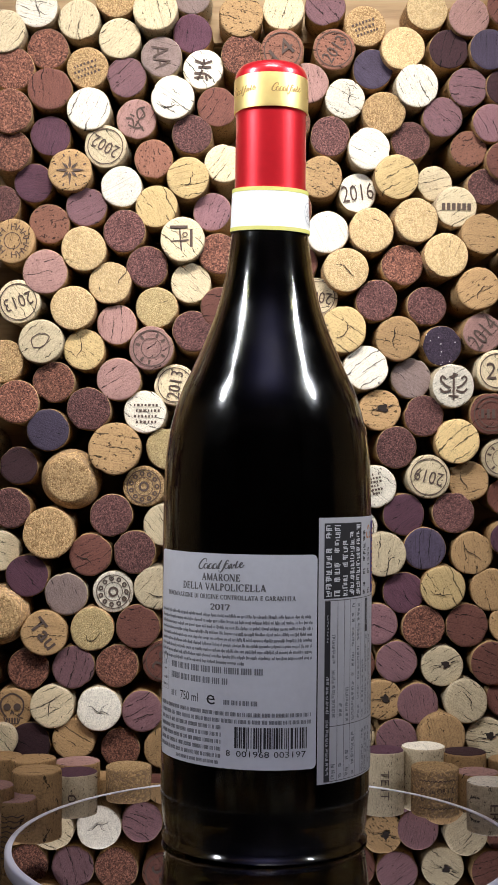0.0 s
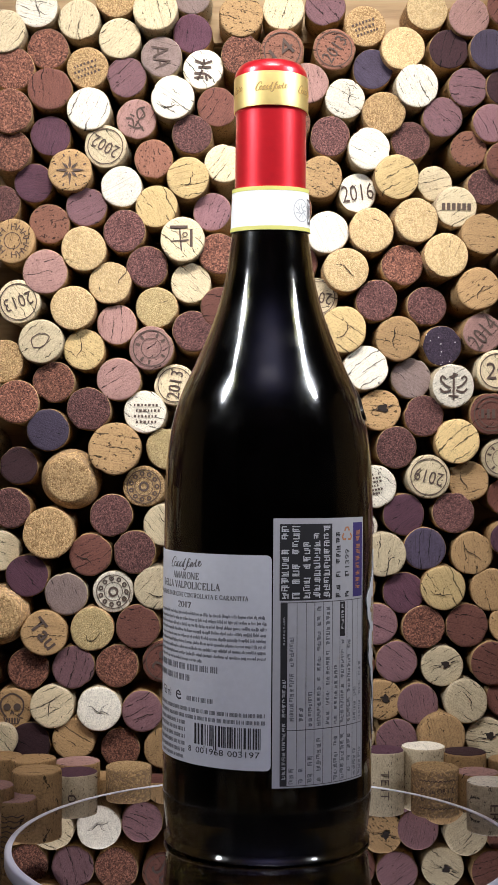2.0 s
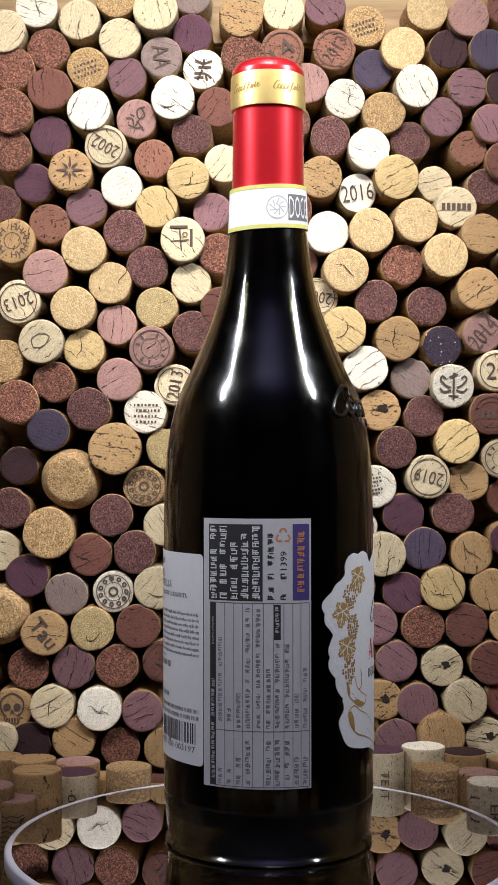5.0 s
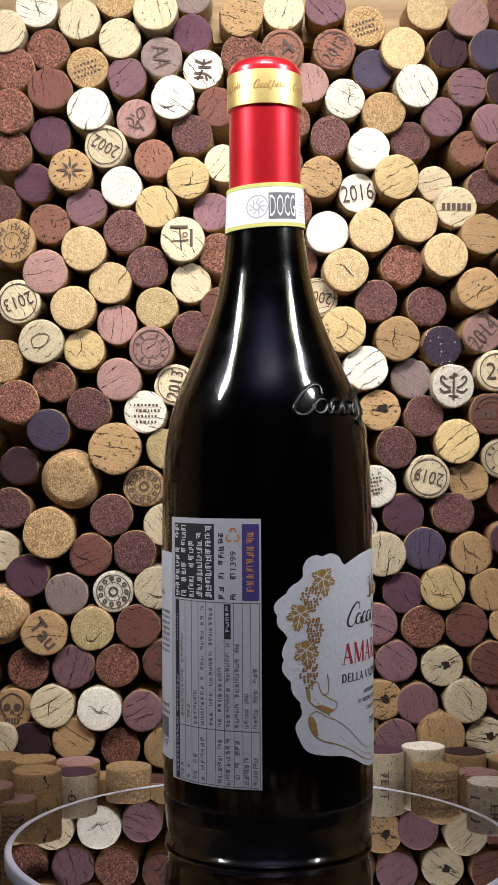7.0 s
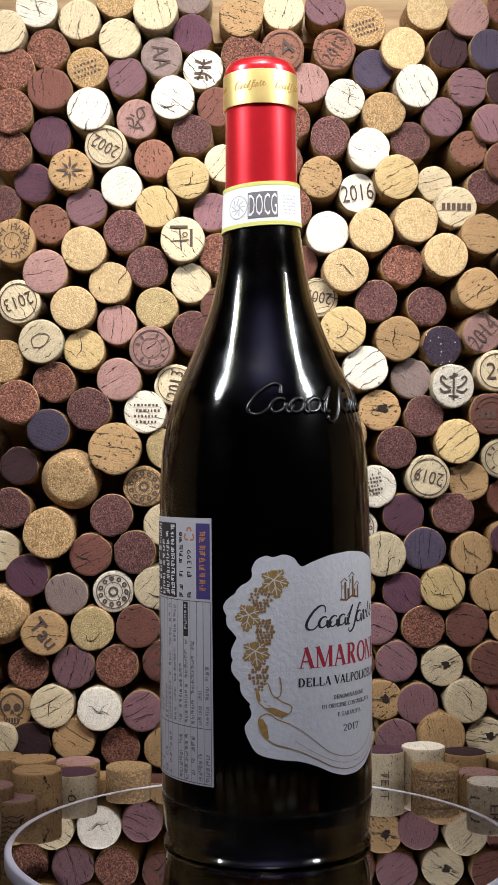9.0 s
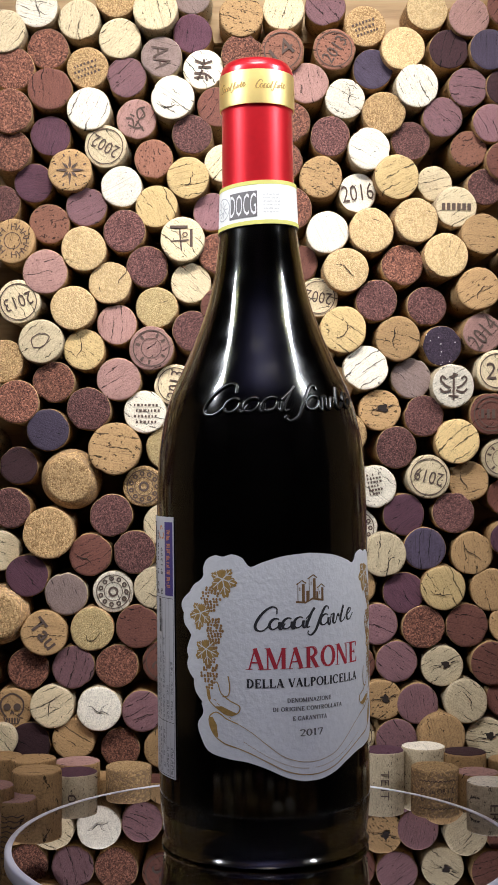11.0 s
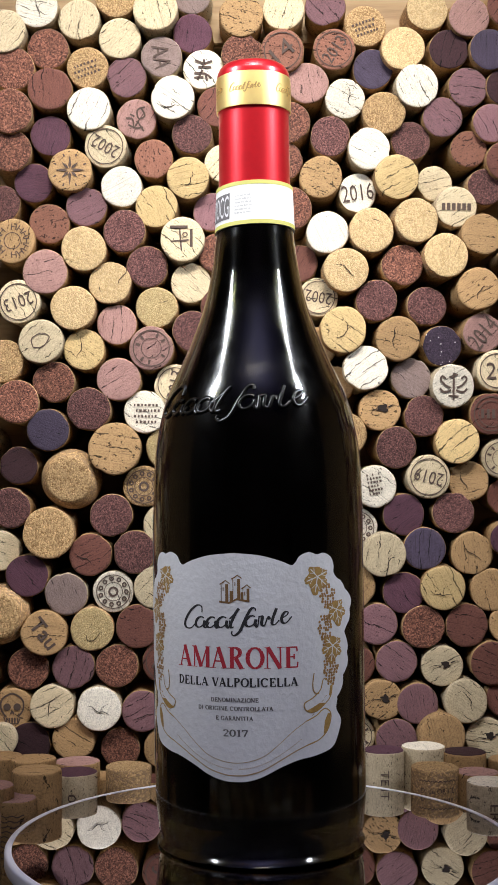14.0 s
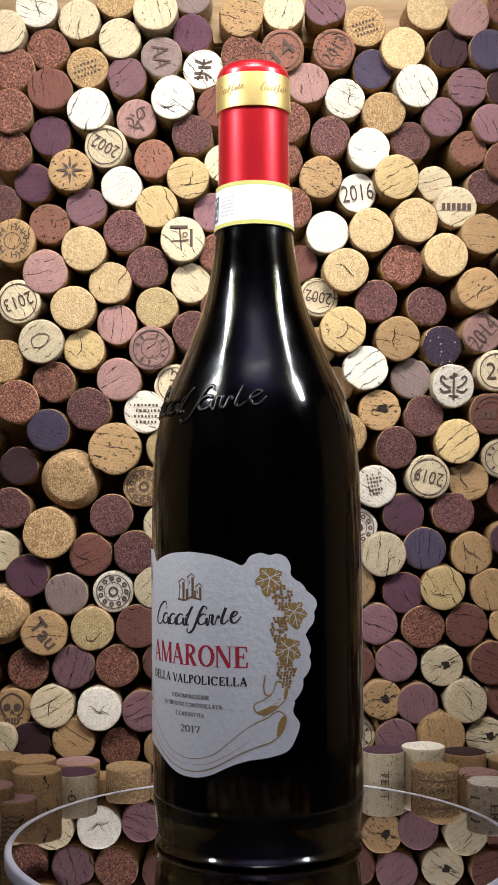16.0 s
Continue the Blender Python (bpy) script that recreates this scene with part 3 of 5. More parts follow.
def bottle():
    top = new("wine_bottle")
    top.empty_display_size = 0.05
    tagged(top, "dark glass wine bottle with red foil and white labels", "bottle")
    rng = random.Random(7)
    # glass shell with a punt, and the wine in it
    outer = [(0.0, 0.012), (0.012, 0.0105), (0.024, 0.0055), (0.031, 0.0012), (0.0345, 0.0), (0.0405, 0.0002), (0.0417, 0.0005), (0.0420, 0.0011), (0.0415, 0.0019), (0.0409, 0.00255), (0.0405, 0.0033), (0.0408, 0.0046), (0.0415, 0.0075), (0.0420, 0.0125)] + CURVE
    inner = [(max(0.0085, r - 0.0032), z) for r, z in reversed(CURVE)] + [(0.0385, 0.017), (0.034, 0.0125), (0.02, 0.0155), (0.0, 0.018)]
    glass = part("glass", lathe(outer + inner, 128), GLASS, top, "dark green glass body")
    fill = [(0.0, 0.0185), (0.02, 0.0165), (0.0335, 0.0135), (0.0382, 0.0175)] + [(max(0.0083, r - 0.0034), z) for r, z in CURVE if 0.02 < z < 0.2415] + [(0.0, 0.2418)]
    part("wine", lathe(fill, 96), WINE, glass, "dark red wine")
    # raised maker's mark on the shoulder
    bm = bmesh.new()
    for line in flourish():
        ring_rows = []
        for i, (x, y) in enumerate(line):
            a = line[max(0, i - 1)]
            b = line[min(len(line) - 1, i + 1)]
            tangent = Vector((b[0] - a[0], b[1] - a[1])).normalized()
            ring = []
            for k in range(7):
                w = math.cos(k * math.pi / 6) * 0.0009
                lift = math.sin(k * math.pi / 6) * 0.00095 - 0.0001
                z = 0.1757 + y * 0.058 + tangent.x * w
                ang = radians(153.5) + (x * 0.0665 - tangent.y * w) / 0.0368
                r = radius_at(z) + lift
                ring.append(bm.verts.new((r * math.sin(ang), -r * math.cos(ang), z)))
            ring_rows.append(ring)
        for p, q in zip(ring_rows, ring_rows[1:]):
            for k in range(6):
                bm.faces.new((p[k], p[k + 1], q[k + 1], q[k]))
        bm.faces.new(ring_rows[0])
        bm.faces.new(ring_rows[-1])
    bmesh.ops.recalc_face_normals(bm, faces=bm.faces)
    part("raised_mark", bm, GLASS_SOLID, glass, "raised glass flourish", 70)
    bm = bmesh.new()
    for k in range(56):
        a = k * math.tau / 56
        m = Matrix.Translation((0.0411 * math.sin(a), -0.0411 * math.cos(a), 0.0060)) @ Matrix.Diagonal((0.00038, 0.00038, 0.00038, 1))
        bmesh.ops.create_icosphere(bm, subdivisions=2, radius=1, matrix=m)
    tagged(part("base_knurl", bm, GLASS_SOLID, glass, "ring of tiny glass nubs", 80), kind="stuff")
    # capsule, gold band, paper seal
    cap = [(0.0, 0.3164), (0.0085, 0.3163), (0.0112, 0.3160), (0.0130, 0.3151), (0.0143, 0.3132), (0.01495, 0.3105), (0.0150, 0.3000), (0.0149, 0.2966),
           (0.01455, 0.2953), (0.01445, 0.2930), (0.01470, 0.2655), (0.01490, 0.2625), (0.01455, 0.2623), (0.0143, 0.2940), (0.0143, 0.3125), (0.0, 0.3150)]
    capsule = part("capsule", lathe(smooth_profile(cap[:13], 4) + cap[13:], 96), RED_FOIL, top, "glossy red foil capsule")
    band = part("gold_band", lathe([(0.01500, 0.3098), (0.01525, 0.3100), (0.01530, 0.3093), (0.01538, 0.2980), (0.01530, 0.2963), (0.01495, 0.2961)], 96), GOLD_FOIL, capsule, "shiny gold foil band")
    for turn in (-50, 25, 95, 160, 235):
        bm = bmesh.new()
        for line in flourish():
            pen(bm, [(x * 0.0135, y * 0.0165) for x, y in line], 0.00042)
        part("band_mark", wrap(bm, 0.0154, turn, 0.3035, 0.00008), INK_GOLD, band, "embossed gold flourish")
    seal = part("neck_seal", lathe([(0.0149, 0.2650), (0.0157, 0.2650), (0.0164, 0.2475), (0.0156, 0.2473)], 96), SEAL_PAPER, top, "white paper guarantee strip with yellow-green edges")
    for z0, z1 in ((0.2650, 0.2634), (0.2490, 0.2474)):
        k = lambda z: 0.0157 + (0.2640 - z) / 0.0165 * 0.0007 + 0.00012
        part("seal_edge", lathe([(k(z0), z0), (k(z1), z1)], 96), SEAL_EDGE, seal, "yellow-green printed edge")
    def on_seal(bm):
        for v in bm.verts:
            a = radians(113.5) + v.co.x / 0.0158
            r = 0.0157 + (0.2640 - 0.2557 - v.co.y) / 0.0165 * 0.0007 + 0.00014 + v.co.z
            v.co = (r * math.sin(a), -r * math.cos(a), 0.2557 + v.co.y)
        return bm
    bm = bmesh.new()
    for k in range(24):
        rect(bm, -0.0060 + k * 0.0005, -0.0052, -0.0060 + (k + 1) * 0.0005, 0.0052)
    part("seal_panel", on_seal(bm), INK_GREY, seal, "grey printed panel")
    bm = fit_box(letters("DOCG", 0.006), 0.0112, 0.0088)
    for v in bm.verts:
        v.co.z = 0.0001
    part("seal_letters", on_seal(bm), INK_WHITE, seal, "white lettering DOCG")
    bm = bmesh.new()
    stroke(bm, [(-0.0105 + 0.0043 * math.cos(a), 0.0045 * math.sin(a)) for a in np.linspace(0, math.tau, 33)[:-1]], 0.0004, True)
    for k in range(9):
        stroke(bm, [(-0.0105 + 0.0012 * math.cos(k), 0.0012 * math.sin(k)), (-0.0105 + 0.0034 * math.cos(k * 0.7), 0.0034 * math.sin(k * 0.7))], 0.0004)
    part("seal_emblem", on_seal(bm), INK_PALE, seal, "pale grey round emblem")
    bm = bmesh.new()
    for row in range(6):
        word_bars(bm, 0.0085, 0.0155, 0.0035 - row * 0.0014, 0.00055, rng, (0.0008, 0.002))
    part("seal_print", on_seal(bm), INK_PALE, seal, "small grey print")

    # the strip is glued on a little askew
    for ob in (seal, *seal.children):
        for v in ob.data.vertices:
            v.co.z -= 0.0004 + 0.0011 * math.cos(math.atan2(v.co.x, -v.co.y) - radians(20))

    # front label
    turn = 161.3
    rad = BODY
    bm = bmesh.new()
    bm.faces.new([bm.verts.new((x, y, 0)) for x, y in label_outline()])
    bmesh.ops.recalc_face_normals(bm, faces=bm.faces)
    if bm.faces[:][0].normal.z < 0:
        bmesh.ops.reverse_faces(bm, faces=bm.faces[:])
    bmesh.ops.triangulate(bm, faces=bm.faces[:])
    front = part("front_label", wrap(bm, rad, turn, 0, 0.00012, 0.0018, 0.00022), PAPER, top, "white textured paper label with scalloped edge", 30)

    def ink(name, bm, material, label="", lift=0.00042):
        return part(name, wrap(bm, rad, turn, 0, lift, 0.0016), material, front, label, 0)
    ink("title", fit_box(serif("AMARONE", 0.18, 0.065), 0.0492, 0.0086, -0.0004, 0.0790), INK_RED, "red lettering AMARONE")
    ink("subtitle", fit_box(serif("DELLA VALPOLICELLA", 0.2, 0.09), 0.0490, 0.0035, -0.0004, 0.0698), INK_BLACK, "black lettering DELLA VALPOLICELLA")
    for words, w, y in (("DENOMINAZIONE", 0.0185, 0.0637), ("DI ORIGINE CONTROLLATA", 0.0295, 0.0605), ("E GARANTITA", 0.0145, 0.0569)):
        ink("small_line", fit_box(serif(words, 0.2, 0.12), w, 0.0017, -0.0004, y - 0.0005), INK_GREY, "small grey lettering")
    ink("vintage", fit_box(serif("2017", 0.17, 0.09), 0.0098, 0.0027, 0, 0.0509), INK_GREY, "black lettering 2017")
    bm = bmesh.new()
    for line in flourish():
        pen(bm, [(x * 0.0435, y * 0.0435 + 0.0930) for x, y in line], 0.00088)
    ink("maker_mark", bm, INK_BLACK, "black pen flourish")
    bm = bmesh.new()
    for x, y0, y1, w in ((-0.0036, 0.0996, 0.1066, 0.0030), (0.0010, 0.1010, 0.1086, 0.0030), (0.0046, 0.1000, 0.1050, 0.0026)):
        rect(bm, x + w * 0.08, y0, x + w * 0.46, y1)
        rect(bm, x - w / 2, y0, x - w * 0.42, y1)
        rect(bm, x - w * 0.25, y1 - 0.0026, x - w * 0.14, y1 - 0.0012)
        stroke(bm, [(x - w * 0.66, y1 - 0.0001), (x - w * 0.2, y1 + 0.0007), (x + w * 0.1, y1 + 0.0014), (x + w * 0.66, y1 + 0.0002)], 0.00042)
    rect(bm, -0.0016, 0.1000, -0.0004, 0.1040)
    rect(bm, 0.0026, 0.1004, 0.0034, 0.1036)
    stroke(bm, [(-0.0058, 0.1000), (-0.002, 0.0996), (0.001, 0.1010), (0.0058, 0.1002)], 0.0007)
    ink("tower_mark", bm, INK_BROWN, "brown-gold castle emblem")
    for side in (-1, 1):
        leaves, veins, grapes = bmesh.new(), bmesh.new(), bmesh.new()
        vine(leaves, veins, grapes, rng, side)
        ink("vine_leaf", leaves, INK_GOLD, "gold printed vine leaves")
        ink("vine", veins, INK_CREAM, "pale gold leaf veins", 0.00047)
        ink("grape", grapes, INK_BRONZE, "bronze-gold printed grapes", 0.00044)
        lines, fill = bmesh.new(), bmesh.new()
        ribbon(lines, fill, side)
        ink("ribbon_fill", fill, PAPER, "white paper ribbon")
        ink("ribbon", lines, INK_GOLD, "gold printed ribbon", 0.00047)

    # back label
    turn = -25.3
    bm = bmesh.new()
    w, y0, y1, c = 0.0382, 0.0365, 0.1178, 0.002
    pts = []
    for cx, cy, a0 in ((w - c, y1 - c, 0), (-w + c, y1 - c, 90), (-w + c, y0 + c, 180), (w - c, y0 + c, 270)):
        pts += [(cx + c * math.cos(radians(a0 + k * 18)), cy + c * math.sin(radians(a0 + k * 18))) for k in range(6)]
    bm.faces.new([bm.verts.new((x, y, 0)) for x, y in pts])
    bmesh.ops.triangulate(bm, faces=bm.faces[:])
    back = part("back_label", wrap(bm, rad, turn, 0, 0.00012, 0.0018, 0.00018), PAPER_SMOOTH, top, "white paper back label with small print", 30)

    def ink2(name, bm, material, label=""):
        return part(name, wrap(bm, rad, turn, 0, 0.00036, 0.0016), material, back, label, 0)
    bm = bmesh.new()
    for line in flourish():
        pen(bm, [(x * 0.0195, y * 0.0195 + 0.1133) for x, y in line], 0.00048)
    ink2("maker_mark", bm, INK_GREY, "grey pen flourish")
    for words, wd, ht, y in (("AMARONE", 0.0165, 0.0029, 0.1088), ("DELLA VALPOLICELLA", 0.0365, 0.0029, 0.1051), ("DENOMINAZIONE DI ORIGINE CONTROLLATA E GARANTITA", 0.0590, 0.0019, 0.1013), ("2017", 0.0085, 0.0024, 0.0975)):
        ink2("heading", fit_box(serif(words, 0.2, 0.1), wd, ht, 0, y), INK_GREY, "grey lettering")
    bm = bmesh.new()
    for row in range(9):
        word_bars(bm, -0.036, 0.0365 if row < 8 else 0.010, 0.0943 - row * 0.00222, 0.00105, rng, (0.0012, 0.0048))
    ink2("paragraph", bm, INK_FAINT, "small grey print")
    bm = bmesh.new()
    for row, (a, b) in enumerate(((-0.026, 0.018), (-0.026, 0.004))):
        word_bars(bm, a, b, 0.0735 - row * 0.0042, 0.0024, rng, (0.003, 0.007))
    word_bars(bm, 0.002, 0.0165, 0.0615, 0.0018, rng, (0.0008, 0.003))
    word_bars(bm, -0.026, -0.021, 0.0622, 0.0022, rng, (0.0012, 0.003))
    for row in range(2):
        word_bars(bm, -0.0352, -0.0302, 0.0672 - row * 0.0026, 0.0009, rng)
    stroke(bm, [(-0.0366, 0.0628), (-0.0288, 0.0628), (-0.0288, 0.0794), (-0.0366, 0.0794)], 0.00022, True)
    stroke(bm, [(-0.0338, 0.0722), (-0.0334, 0.0740), (-0.0345, 0.0748), (-0.0336, 0.0766), (-0.0322, 0.0774), (-0.0308, 0.0764), (-0.0304, 0.0748), (-0.0316, 0.0738), (-0.0322, 0.0720)], 0.0005)
    rect(bm, -0.0336, 0.0704, -0.0308, 0.0709)
    ink2("small_print", bm, INK_FAINT, "small grey print")
    ink2("volume", fit_box(letters("750 ml", 0.004), 0.0098, 0.0034, -0.0145, 0.0622), INK_BLACK, "black lettering 750 ml")
    ink2("e_mark", fit_box(letters("e", 0.005), 0.0037, 0.0037, -0.0035, 0.0620), INK_BLACK, "black estimated sign")
    bm = bmesh.new()
    for row in range(7):
        word_bars(bm, -0.0362, 0.0365 if row < 2 else 0.0015, 0.0572 - row * 0.0027, 0.0015, rng, (0.0012, 0.0055))
    word_bars(bm, -0.022, 0.001, 0.0385, 0.0013, rng)
    ink2("recycling_note", bm, INK_FAINT, "small grey print")
    bm = bmesh.new()
    x = 0.0065
    while x < 0.0345:
        wd = rng.choice((0.0003, 0.0003, 0.0006, 0.0009))
        rect(bm, x, 0.0445 if rng.random() > 0.08 else 0.0432, x + wd, 0.0525)
        x += wd + rng.choice((0.0003, 0.0004, 0.0007))
    ink2("barcode", bm, INK_BLACK, "black barcode")
    bm = bmesh.new()
    bm.free()
    for figures, x0, x1 in (("8", 0.0032, 0.0048), ("001968", 0.0072, 0.0198), ("003197", 0.0215, 0.0340)):
        ink2("barcode_figures", fit_box(letters(figures, 0.003), x1 - x0, 0.0023, (x0 + x1) / 2, 0.0424), INK_BLACK, "row of small black figures")

    # side sticker
    turn, w, y0, y1 = 55.2, 0.0212, 0.0301, 0.1318
    bm = bmesh.new()
    rect(bm, -w, y0, w, y1)
    sticker = part("import_sticker", wrap(bm, rad, turn, 0, 0.00034, 0.0018, 0.00010), STICKER_PAPER, top, "white sticker with black, white and violet panels", 30)

    def at(fx, fy):
        return -w + 2 * w * fx, y1 - (y1 - y0) * fy

    def ink3(name, bm, material, label="", lift=0.00050):
        return part(name, wrap(bm, rad, turn, 0, lift, 0.0016), material, sticker, label, 0)

    def panel(name, fx0, fy0, fx1, fy1, material, label):
        bm = bmesh.new()
        (a, b), (c, d) = at(fx0, fy1), at(fx1, fy0)
        rect(bm, a, b, c, d)
        ink3(name, bm, material, label)
    def column(bm, fx, fy_low, fy_high, width, pitch, gap=0.12):
        (x, ya), (_, yb) = at(fx, fy_low), at(fx, fy_high)
        block_print(bm, x, ya, yb, width, rng, pitch, gap)

    panel("warning_panel", 0.058, 0.021, 0.563, 0.305, INK_BLACK, "black panel with white print")
    bm = bmesh.new()
    for fx, high in ((0.108, 0.027), (0.205, 0.030), (0.305, 0.070), (0.405, 0.035), (0.507, 0.030)):
        column(bm, fx, 0.298, high, 0.0033, 0.0028, 0.10)
    ink3("warning_print", bm, INK_WHITE, "rows of white print", 0.00058)
    panel("offer_panel", 0.83, 0.02, 0.982, 0.303, INK_BLUE, "violet panel")
    bm = bmesh.new()
    column(bm, 0.905, 0.297, 0.028, 0.0032, 0.0026, 0.06)
    ink3("offer_print", bm, INK_ORANGE, "orange print", 0.00058)
    bm = bmesh.new()
    column(bm, 0.635, 0.300, 0.036, 0.0026, 0.0026, 0.15)
    column(bm, 0.748, 0.300, 0.200, 0.0026, 0.0026, 0.1)
    ink3("number_print", bm, INK_BLACK, "black print")
    bm = letters("1399", 0.0038)
    bmesh.ops.rotate(bm, cent=(0, 0, 0), matrix=Matrix.Rotation(radians(90), 3, "Z"), verts=bm.verts[:])
    ink3("price_number", fit_box(bm, 0.0024, 0.0070, *at(0.748, 0.155)), INK_BLACK, "black figures 1399")
    bm = bmesh.new()
    x, y = at(0.745, 0.064)
    for k in range(3):
        a = math.pi / 2 + k * math.tau / 3
        corner = [(x + 0.0029 * math.cos(a + d) * f, y + 0.0029 * math.sin(a + d) * f) for d, f in ((-0.75, 0.66), (-0.22, 0.95), (0.22, 0.95), (0.75, 0.66))]
        stroke(bm, corner, 0.0008)
    ink3("recycling_mark", bm, INK_ORANGE, "orange triangle mark")
    bm = bmesh.new()
    (xa, yb), (xb, ya) = at(0.07, 0.993), at(0.982, 0.313)
    for x in (xa, xb):
        rect(bm, x - 0.00012, yb, x + 0.00012, ya)
    for fy in (0.313, 0.787, 0.993):
        _, y = at(0, fy)
        rect(bm, xa, y - 0.00014, xb, y + 0.00014)
    for fx in (0.217, 0.303, 0.384, 0.473, 0.57, 0.66, 0.75, 0.83, 0.904):
        x, _ = at(fx, 0)
        rect(bm, x - 0.00009, yb, x + 0.00009, ya)
    ink3("table_line", bm, INK_GREY, "thin grey table lines")
    panel("table_strip", 0.072, 0.315, 0.130, 0.992, INK_BLACK, "black strip with pale print")
    panel("table_box", 0.662, 0.318, 0.722, 0.448, INK_BLACK, "black box with pale print")
    bm = bmesh.new()
    column(bm, 0.101, 0.985, 0.600, 0.0015, 0.0018)
    column(bm, 0.101, 0.470, 0.360, 0.0007, 0.0012)
    column(bm, 0.692, 0.440, 0.325, 0.0016, 0.0020)
    ink3("table_head", bm, INK_PALE, "pale print on black", 0.00058)
    bm = bmesh.new()
    for fx, high, head in ((0.170, 0.435, 0.913), (0.258, 0.70, 0.918), (0.345, 0.64, 0.872), (0.430, 0.332, 0.82), (0.522, 0.332, 0), (0.613, 0.55, 0.82),
                           (0.692, 0.464, 0.81), (0.778, 0.464, 0.80), (0.862, 0.645, 0.885), (0.944, 0.54, 0.877)):
        column(bm, fx, 0.775, high, 0.0019, 0.0019)
        if head:
            column(bm, fx, 0.986, head, 0.0022, 0.0022)
    ink3("table_print", bm, INK_FAINT, "columns of small grey print")
    return top


BOTTLE = bottle()


# ---------------------------------------------------------------- corks
def cork_mesh(kind, seed, mushroom=False):
    """A cork of 1 m diameter and 2 m length, to be scaled: end at z = 0, slightly out of round, with worn edges and a dished, uneven end."""
    rng = random.Random(seed)
    end, side, _ = KINDS[kind]
    bm = bmesh.new()
    seg = 44
    if mushroom:
        seg = 64
    ph = [rng.uniform(0, math.tau) for _ in range(4)]
    amp = [rng.uniform(0.002, 0.010), rng.uniform(0.001, 0.006), rng.uniform(0.001, 0.004)]
    chips = [(rng.uniform(0, math.tau), rng.uniform(0.008, 0.028), rng.uniform(0.08, 0.2)) for _ in range(rng.choice((1, 2, 3)) if not mushroom else 0)]

    def rim(a):
        r = 0.5 + amp[0] * math.cos(2 * a + ph[0]) + amp[1] * math.cos(3 * a + ph[1]) + amp[2] * math.cos(7 * a + ph[2])
        for c, d, w in chips:
            gap = (a - c + math.pi) % math.tau - math.pi
            r -= d * math.exp(-(gap / w) ** 2)
        return r
    rows = []
    shape = ((0.30, 0.0), (0.55, 0.002), (0.66, 0.0), (0.71, -0.01), (0.76, -0.04), (0.90, -0.20), (0.975, -0.36), (1.0, -0.55), (0.985, -0.85), (0.90, -1.10), (0.70, -1.2), (0.70, -2.0)) if mushroom else ((0.30, 0.0), (0.62, 0.002), (0.86, 0.004), (0.945, 0.0), (0.978, -0.010), (0.995, -0.030), (1.0, -0.07), (0.995, -0.6), (0.985, -1.0), (0.99, -1.5), (1.0, -1.93), (0.97, -2.0))
    for f, z in shape:
        ring = []
        for k in range(seg):
            a = k * math.tau / seg
            r = rim(a) * f
            dz = 0.010 * (noise.noise((r * math.cos(a) * 3 + seed, r * math.sin(a) * 3, seed * 1.7))) if f < 0.97 else 0
            ring.append(bm.verts.new((r * math.cos(a), r * math.sin(a), z + dz)))
        rows.append(ring)
    centre = bm.verts.new((0, 0, 0.0))
    last = bm.verts.new((0, 0, -2.0))
    for k in range(seg):
        j = (k + 1) % seg
        bm.faces.new((centre, rows[0][k], rows[0][j]))
        bm.faces.new((last, rows[-1][j], rows[-1][k])).material_index = 1
        for i in range(len(rows) - 1):
            f = bm.faces.new((rows[i][k], rows[i + 1][k], rows[i + 1][j], rows[i][j]))
            f.material_index = 1 if i >= 4 else 0
    return mesh_of("cork", bm, end, side, smooth=50)


class Shelf:
    meshes = {}
    count = 0


def ring_points(r, n=28, ox=0.0, oy=0.0):
    return [(ox + r * math.cos(k * math.tau / n), oy + r * math.sin(k * math.tau / n)) for k in range(n)]


